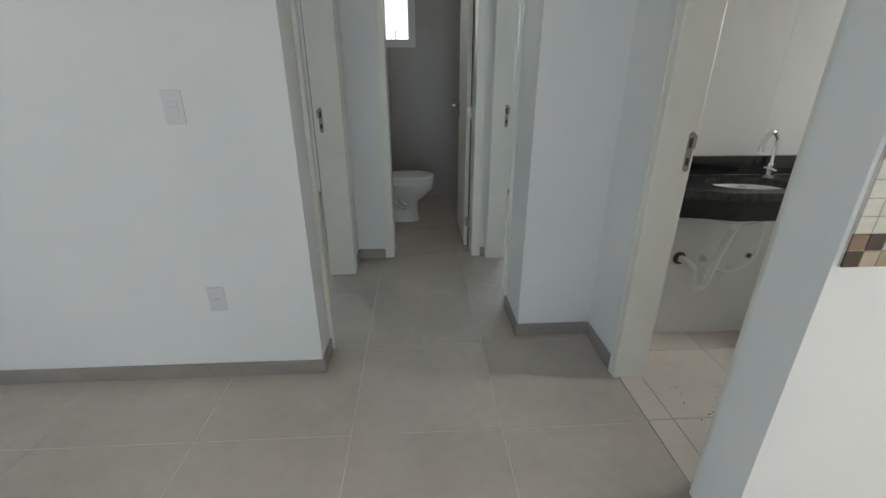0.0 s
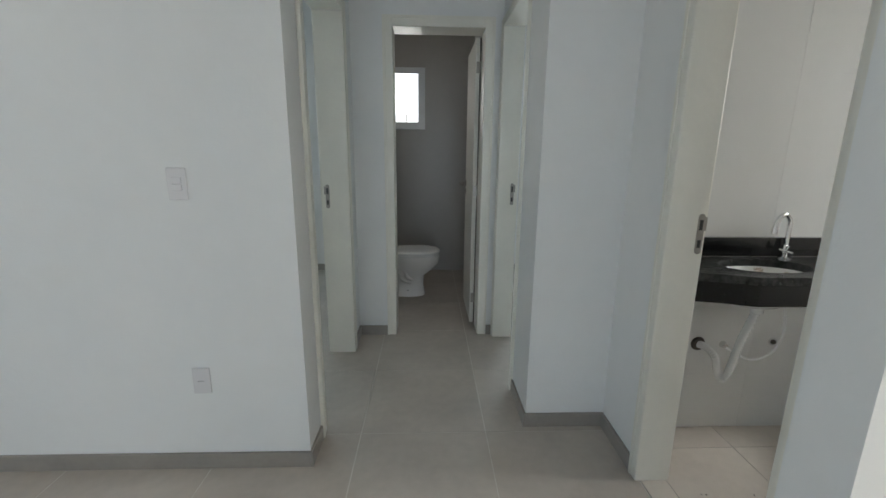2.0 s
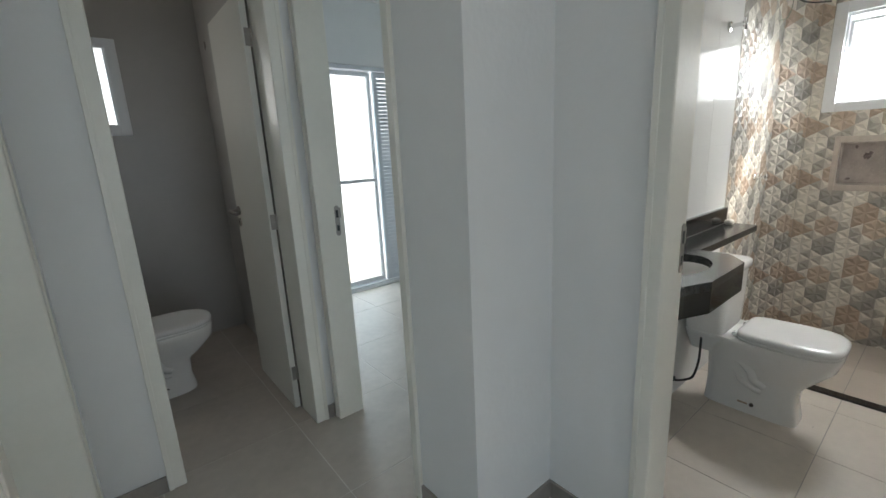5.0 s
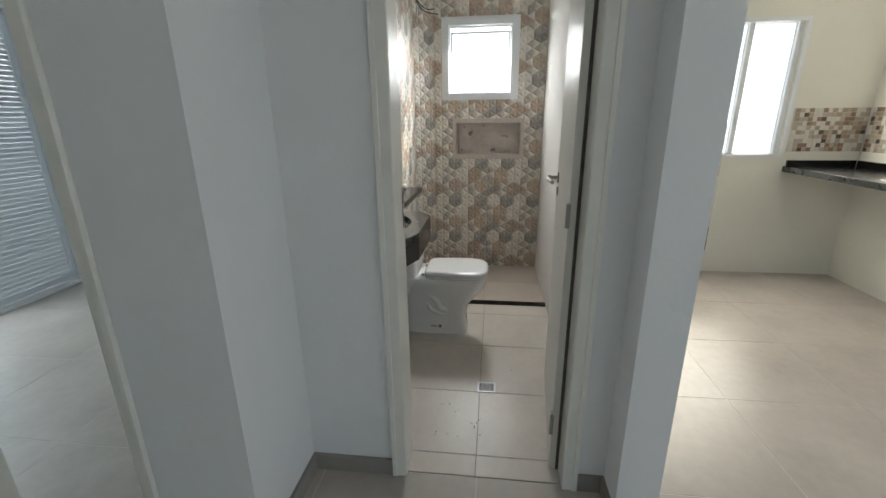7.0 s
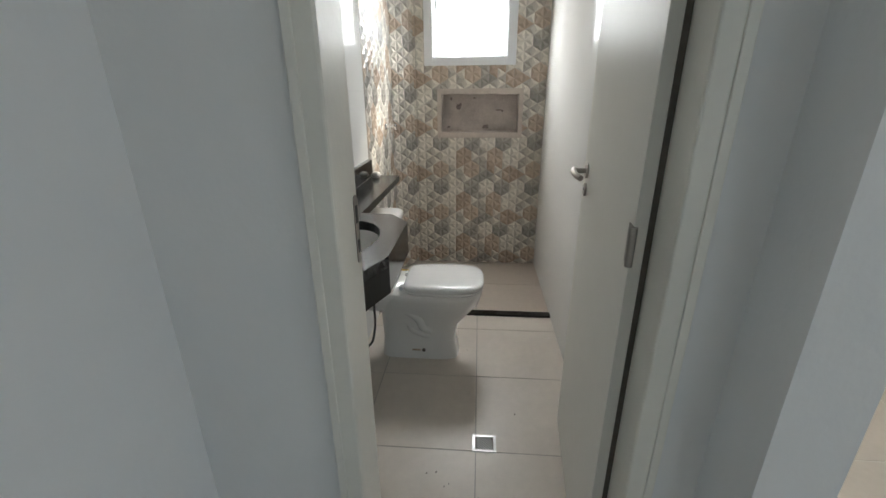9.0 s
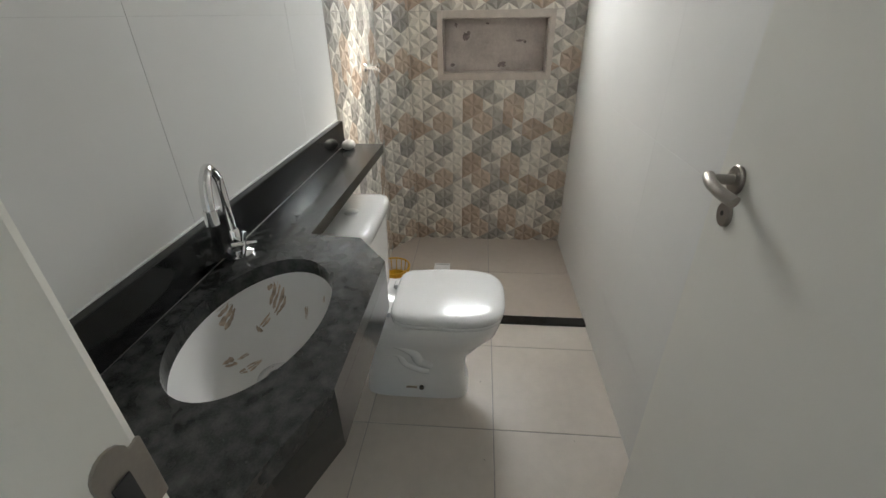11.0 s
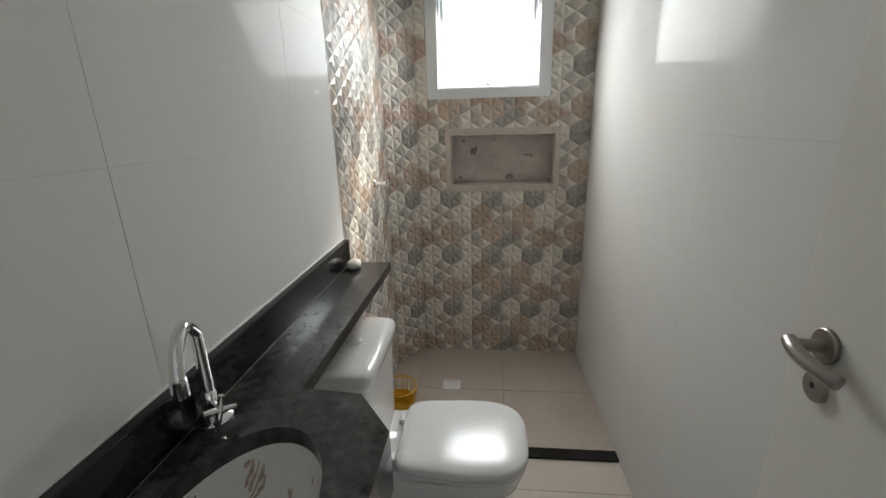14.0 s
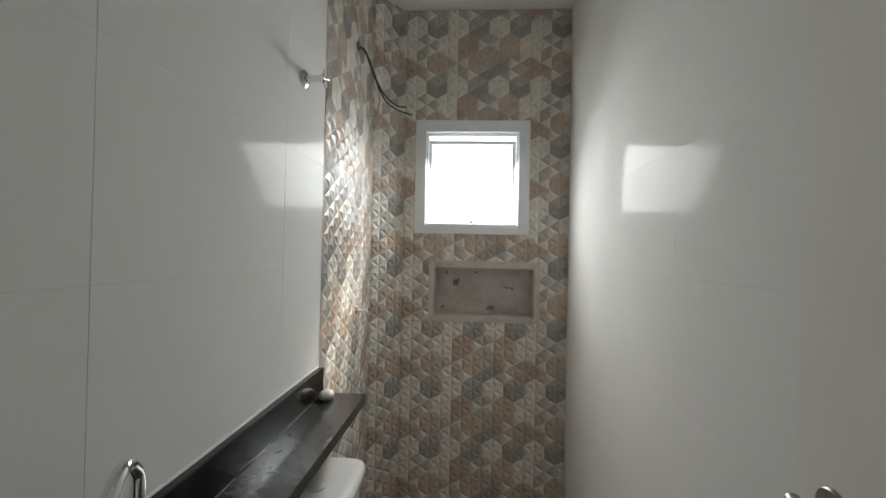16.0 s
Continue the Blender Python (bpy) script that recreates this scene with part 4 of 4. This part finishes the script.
# ---- toilets ----


def toilet(name, label, at, turn, pedestal, rim, lid_n, taper):
    """A ceramic close-coupled toilet; it faces -y before it is turned, with its back on y = 0.
    pedestal: rings (z, half width, half length, middle, squareness); rim: half width, half length and middle of the lid."""
    t = thing(name, label, "toilet")

    def add(pname, b, material, par, lab="", smooth=60):
        return part(pname, b, material, par, lab, smooth)

    def lid_ring(z, f):
        ax, ay, cy = rim
        ring = superring(0, cy, z, ax - 0.17 * (1 - f), ay - 0.17 * (1 - f), lid_n, 64, 7)
        return [(x * (1 - taper * max(0, (y - cy) / ay)), y, zz) for x, y, zz in ring]
    add("bowl", loft(bmesh.new(), [superring(0, cy, z, ax, ay, n, 56) for z, ax, ay, cy, n in pedestal]), CERAMIC, t)
    add("rear_deck", loft(bmesh.new(), [superring(0, -0.135, z, ax, ay, 6, 40) for z, ax, ay in
        ((0.27, 0.088, 0.110), (0.33, 0.120, 0.120), (0.37, 0.145, 0.124), (0.388, 0.150, 0.125), (0.393, 0.146, 0.121))]), CERAMIC, t)
    w0 = pedestal[2][1]
    for sx in (-1, 1):     # moulded trapway and bolt pocket on each side
        p = spline([(sx * (w0 + 0.012), -0.20, 0.300), (sx * (w0 + 0.016), -0.265, 0.285), (sx * (w0 + 0.006), -0.315, 0.235),
                    (sx * (w0 - 0.002), -0.33, 0.185), (sx * (w0 - 0.006), -0.375, 0.160)], 6)
        add("trapway", tube(bmesh.new(), p, [0.030 - 0.012 * k / (len(p) - 1) for k in range(len(p))], 14), CERAMIC, t)
        p = spline([(sx * (w0 - 0.004), -0.205, 0.215), (sx * (w0 - 0.002), -0.255, 0.210), (sx * (w0 - 0.004), -0.275, 0.165), (sx * (w0 - 0.006), -0.33, 0.135), (sx * (w0 - 0.006), -0.365, 0.13)], 6)
        add("trapway", tube(bmesh.new(), p, 0.014, 12), CERAMIC, t)
        add("bolt", tube(bmesh.new(), [(sx * (w0 - 0.01), -0.335, 0.052), (sx * (w0 + 0.013), -0.335, 0.052)], 0.009, 12), GAP, t, "rusty floor bolt")
        add("rust_stain", bx(*sorted((sx * (w0 + 0.007), sx * (w0 + 0.0095))), -0.318, -0.275, 0.046, 0.056, 0.001), STAIN, t, "brown stain beside the bolt")
    seat = add("seat", loft(bmesh.new(), [lid_ring(z, f) for z, f in ((0.3935, 0.965), (0.397, 0.985), (0.405, 0.985), (0.408, 0.97))]), PLASTIC, t)
    add("lid", loft(bmesh.new(), [lid_ring(z, f) for z, f in ((0.4095, 0.985), (0.413, 1.0), (0.424, 1.0), (0.430, 0.985), (0.434, 0.955), (0.4375, 0.90), (0.4395, 0.80), (0.441, 0.5))]),
        PLASTIC, t, "closed white lid", 75)
    back = rim[2] + rim[1]
    for sx in (-0.085, 0.085):
        add("hinge_cap", tube(bmesh.new(), [(sx - 0.016, back + 0.012, 0.404), (sx + 0.016, back + 0.012, 0.404)], 0.011, 12), PLASTIC, seat)
    tk = add("tank", loft(bmesh.new(), [superring(0, -0.108, z, ax, ay, 7, 48) for z, ax, ay in ((0.3935, 0.150, 0.086), (0.41, 0.158, 0.090), (0.58, 0.170, 0.094), (0.698, 0.176, 0.096))]), CERAMIC, t)
    add("tank_lid", loft(bmesh.new(), [superring(0, -0.110, z, ax, ay, 7, 48) for z, ax, ay in ((0.699, 0.178, 0.101), (0.704, 0.185, 0.106), (0.726, 0.185, 0.106), (0.735, 0.180, 0.101), (0.740, 0.170, 0.091), (0.742, 0.150, 0.075))]), CERAMIC, t)
    add("flush_button", tube(bmesh.new(), [(0.0, -0.118, 0.742), (0.0, -0.118, 0.747), (0.0, -0.118, 0.749)], [0.024, 0.024, 0.018], 24), SATIN, tk, "round chrome flush button")
    t.matrix_world = pose(*at, 0, 0, turn)
    return t


toilet("toilet", "white ceramic toilet with closed lid, side streaked with dirt", (2.457, 1.988, 0.003), 0,
       ((0.0, 0.094, 0.200, -0.312, 5), (0.02, 0.092, 0.198, -0.312, 5), (0.10, 0.083, 0.189, -0.307, 5), (0.185, 0.085, 0.196, -0.310, 4.5), (0.25, 0.106, 0.226, -0.336, 3.6),
        (0.31, 0.146, 0.250, -0.362, 3.1), (0.36, 0.162, 0.257, -0.371, 3), (0.385, 0.164, 0.258, -0.372, 3), (0.392, 0.160, 0.254, -0.372, 3)),
       (0.168, 0.196, -0.440), 3.2, 0.09)
toilet("toilet", "white ceramic toilet with oval closed lid in the dim small bathroom", (-0.165, 4.06, 0.0), 90,
       ((0.0, 0.112, 0.175, -0.320, 3), (0.03, 0.108, 0.172, -0.320, 3), (0.10, 0.088, 0.160, -0.320, 2.8), (0.19, 0.090, 0.165, -0.325, 2.6), (0.25, 0.122, 0.205, -0.365, 2.4),
        (0.31, 0.158, 0.240, -0.385, 2.3), (0.36, 0.176, 0.250, -0.382, 2.3), (0.385, 0.180, 0.254, -0.380, 2.3), (0.392, 0.176, 0.250, -0.380, 2.3)),
       (0.184, 0.212, -0.425), 2.3, 0.05)
hose = thing("toilet_feed_hose", "dark flexible feed hose of the toilet tank with a green-black valve", "hose", (2.179, 1.98, 0.153))
path = spline([(2.179, 1.965, 0.153), (2.209, 1.945, 0.133), (2.279, 1.925, 0.118), (2.315, 1.905, 0.133), (2.325, 1.89, 0.22), (2.325, 1.888, 0.30), (2.33, 1.89, 0.40)], 8)
part("tube", tube(bmesh.new(), path, 0.006, 10), DARK, hose, smooth=60)
part("valve", tube(bmesh.new(), [(2.179, 1.989, 0.153), (2.179, 1.970, 0.153), (2.179, 1.966, 0.153), (2.179, 1.945, 0.153)], [0.022, 0.020, 0.015, 0.013], 18), VALVE, hose, "green-black plastic valve", smooth=40)

# ---- bathroom fittings ----


def stop_valve(label, x, z, big):
    v = thing("wall_valve", label, "valve", (x, BY1, z))
    part("rose", tube(bmesh.new(), [(x, BY1, z), (x, BY1 - 0.006, z), (x, BY1 - 0.012, z)], [0.026 * big, 0.026 * big, 0.018 * big], 24), CHROME, v, smooth=40)
    part("stem", tube(bmesh.new(), [(x, BY1 - 0.01, z), (x, BY1 - 0.05, z), (x, BY1 - 0.052, z), (x, BY1 - 0.062, z)], [0.011, 0.009, 0.013, 0.013], 16), CHROME, v, smooth=40)
    for k in range(2):
        a = 0.3 + k * math.pi / 2
        c, s2 = 0.026 * big * math.cos(a), 0.026 * big * math.sin(a)
        part("cross_bar", tube(bmesh.new(), [(x - c, BY1 - 0.068, z - s2), (x + c, BY1 - 0.068, z + s2)], 0.0062, 12), CHROME, v, smooth=40)


stop_valve("chrome stop valve with a cross handle high on the tiles", 2.605, 1.885, 1.0)
stop_valve("chrome shower valve with a cross handle on relief tiles", 3.265, 1.102, 0.75)

out = thing("shower_wire_outlet", "loose black and green wires hanging out of the tiles", "wires", (3.22, BY1, 2.28))
for k, (ex, ey, ez) in enumerate(((3.64, 1.80, 2.135), (3.62, 1.83, 2.17))):
    p = spline([(3.216, BY1, 2.285), (3.25, 1.965, 2.275), (3.31, 1.94, 2.20), (3.42, 1.91, 2.125 + 0.02 * k), (3.53, 1.87, 2.11 + 0.02 * k), (ex, ey, ez - 0.02)], 8)
    part("wire", tube(bmesh.new(), p, 0.0042, 8), WIRE, out, smooth=60)
p = spline([(3.216, BY1, 2.28), (3.30, 1.95, 2.25), (3.40, 1.93, 2.13), (3.38, 1.94, 2.03), (3.30, 1.96, 2.0)], 8)
part("green_wire", tube(bmesh.new(), p, 0.0026, 8), GREENW, out, "thin green-grey wire", smooth=60)
part("conduit", tube(bmesh.new(), [(3.21, BY1 - 0.006, 2.285), (3.21, BY1 + 0.004, 2.285)], 0.022, 16), GAP, out, "ragged conduit hole")


def floor_drain(label, x0, x1, y0, y1, slots):
    d2 = thing("floor_drain", label, "drain", ((x0 + x1) / 2, (y0 + y1) / 2, 0.003))
    b2 = bmesh.new()
    wv = 0.011
    for a in ((x0, x1, y0, y0 + wv), (x0, x1, y1 - wv, y1), (x0, x0 + wv, y0 + wv, y1 - wv), (x1 - wv, x1, y0 + wv, y1 - wv)):
        box(b2, *a, 0.0, 0.0075)
    part("frame", b2, PLASTIC, d2)
    part("well", bx(x0 + wv, x1 - wv, y0 + wv, y1 - wv, 0.0005, 0.0040), GAP if slots else PLASTIC, d2)
    if slots:
        lo, hi = x0 + wv, x1 - wv
        for k in range(-5, 6):
            o = k * 0.0115
            u0, u1 = max(lo, lo - o * 1.0), min(hi, hi - o * 1.0)
            if u1 - u0 < 0.006:
                continue
            m0 = (y0 + y1) / 2
            pts = [(u0, m0 - (hi - lo) / 2 + (u0 - lo) + o), (u1, m0 - (hi - lo) / 2 + (u1 - lo) + o)]
            b2 = tube(bmesh.new(), [(*pts[0], 0.0058), (*pts[1], 0.0058)], 0.0023, 6)
            part("grate_bar", b2, PLASTIC, d2, smooth=40)


floor_drain("square white floor drain with slanted grate bars", 1.772, 1.857, 1.298, 1.392, True)
floor_drain("square pale closed shower drain cover", 3.286, 3.373, 1.611, 1.704, False)

# yellow plastic basket behind the toilet
bk = thing("plastic_basket", "small yellow see-through plastic basket on the shower floor", "basket", (3.10, 1.905, 0.004))
for z, r0 in ((0.008, 0.062), (0.075, 0.074), (0.145, 0.086)):
    part("ring", tube(bmesh.new(), [(3.10 + r0 * math.cos(a), 1.895 + r0 * math.sin(a), z) for a in (2 * math.pi * k / 28 for k in range(29))], 0.0042, 8, False), YELLOW, bk, smooth=60)
for k in range(18):
    a = 2 * math.pi * k / 18
    part("rib", tube(bmesh.new(), [(3.10 + 0.062 * math.cos(a), 1.895 + 0.062 * math.sin(a), 0.008), (3.10 + 0.086 * math.cos(a), 1.895 + 0.086 * math.sin(a), 0.145)], 0.0022, 6), YELLOW, bk)
part("wall", loft(bmesh.new(), [[(3.10 + rr * math.cos(2 * math.pi * k / 28), 1.895 + rr * math.sin(2 * math.pi * k / 28), z) for k in range(28)]
     for z, rr in ((0.008, 0.060), (0.075, 0.072), (0.0751, 0.0705), (0.009, 0.0585))], False, False), YELLOW, bk)
part("base", tube(bmesh.new(), [(3.10, 1.895, 0.004), (3.10, 1.895, 0.009)], 0.062, 28), YELLOW, bk)

# ---- switch and socket on the living room wall ----


def wall_plate(name, label, x0, x1, z0, z1, kind):
    p2 = thing(name, label, "switch" if kind == "switch" else "socket", ((x0 + x1) / 2, 1.767, z0))
    y1 = 1.767
    part("plate", bx(x0, x1, y1 - 0.009, y1 - 0.0005, z0, z1, 0.003), PLATE, p2)
    xm, zm = (x0 + x1) / 2, (z0 + z1) / 2
    if kind == "switch":
        for k in (-1, 1):
            part("rocker", bx(xm - 0.019, xm + 0.019, y1 - 0.013, y1 - 0.0085, zm + k * 0.013 - 0.011, zm + k * 0.013 + 0.011, 0.002), PLATE, p2)
    else:
        b2 = bmesh.new()
        prism(b2, [(xm + 0.022 * math.cos(a), zm + 0.013 * math.sin(a)) for a in (math.pi * k / 3 for k in range(6))], y1 - 0.0105, y1 - 0.0085, "y")
        f2 = part("socket_face", b2, PLATE, p2)
        for k in (-1, 0, 1):
            part("hole", tube(bmesh.new(), [(xm + k * 0.0095, y1 - 0.0112, zm + (0.002 if k == 0 else 0)), (xm + k * 0.0095, y1 - 0.0104, zm + (0.002 if k == 0 else 0))], 0.0022, 10), DARK, f2)


wall_plate("light_switch", "white plastic double light switch on the wall", -0.590, -0.520, 1.143, 1.260, "switch")
wall_plate("power_socket", "white plastic wall socket with three holes", -0.592, -0.522, 0.353, 0.466, "socket")

# ---- kitchen ----
ct = thing("kitchen_counter", "black granite kitchen counter hung along the wall", "countertop", (2.7, -1.55, 0.87))
# the grey tint here stands in for light mirrored on the counter
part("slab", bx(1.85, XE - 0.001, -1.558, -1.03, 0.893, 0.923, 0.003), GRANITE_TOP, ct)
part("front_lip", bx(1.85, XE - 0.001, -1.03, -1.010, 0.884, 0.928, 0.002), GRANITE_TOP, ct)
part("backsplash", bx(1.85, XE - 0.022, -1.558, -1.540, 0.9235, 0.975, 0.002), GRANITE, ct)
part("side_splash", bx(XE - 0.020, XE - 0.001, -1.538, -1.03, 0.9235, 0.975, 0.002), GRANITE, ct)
part("sink_edge", bx(2.35, 2.95, -1.45, -1.12, 0.9235, 0.929, 0.002), STEEL, ct, "thin steel sink rim")


def mosaic(name, label, m, width, z0, z1, cell, seed):
    """A band of small glossy chips on a wall, set in grout; x along the wall, y out of it."""
    rnd2 = random.Random(seed)
    b2 = bx(0, width, 0.0, 0.004, z0, z1)
    bmesh.ops.transform(b2, matrix=m, verts=b2.verts)
    wall = structure(name, b2, GROUT, label, "mosaic")
    b2 = bmesh.new()
    nx, nz = round(width / cell), round((z1 - z0) / cell)
    for i in range(nx):
        for k in range(nz):
            mi = rnd2.choices(range(5), (7, 6, 2.2, 1.2, 2.2))[0]
            box(b2, i * cell + 0.001, (i + 1) * cell - 0.001, 0.004, 0.0075, z0 + k * cell + 0.001, z0 + (k + 1) * cell - 0.001, 0, mi)
    bmesh.ops.transform(b2, matrix=m, verts=b2.verts)
    bmesh.ops.recalc_face_normals(b2, faces=b2.faces)
    o = part("mosaic_chips", b2, MOSAIC, wall)
    o["kind"] = "stuff"


flip = Matrix(((-1, 0, 0, 0), (0, -1, 0, 0), (0, 0, 1, 0), (0, 0, 0, 1)))
mosaic("mosaic_south", "band of small cream, sand and brown mosaic chips", Matrix.Translation((1.85, -1.56, 0)), XE - 0.012 - 1.85, 1.044, 1.376, 0.0332, 1)
mosaic("mosaic_east", "band of small cream, sand and brown mosaic chips", Matrix(((0, -1, 0, XE), (1, 0, 0, -1.548), (0, 0, 1, 0), (0, 0, 0, 1))), 0.54, 1.044, 1.376, 0.0332, 2)
mosaic("mosaic_north", "band of small cream, sand and brown mosaic chips", Matrix.Translation((2.9620, 0.770, 0)) @ flip, 1.8620, 0.985, 1.3175, 0.03325, 4)

# crumbs of mortar and dirt by the bathroom door
rnd3 = random.Random(21)
b = bmesh.new()
for k in range(24):
    x, y = 1.42 + 0.25 * rnd3.random(), 1.36 + 0.22 * rnd3.random()
    if k > 17:
        x, y = 1.4 + 1.3 * rnd3.random(), 1.0 + 0.55 * rnd3.random()
    q = 0.0008 + 0.0018 * rnd3.random()
    box(b, x - q, x + q, y - q, y + q * 0.7, 0.003, 0.003 + q)
crumbs = tagged(part("floor_crumbs", b, GAP), "tiny dark crumbs of dirt on the bathroom floor", "dirt", kind="stuff")
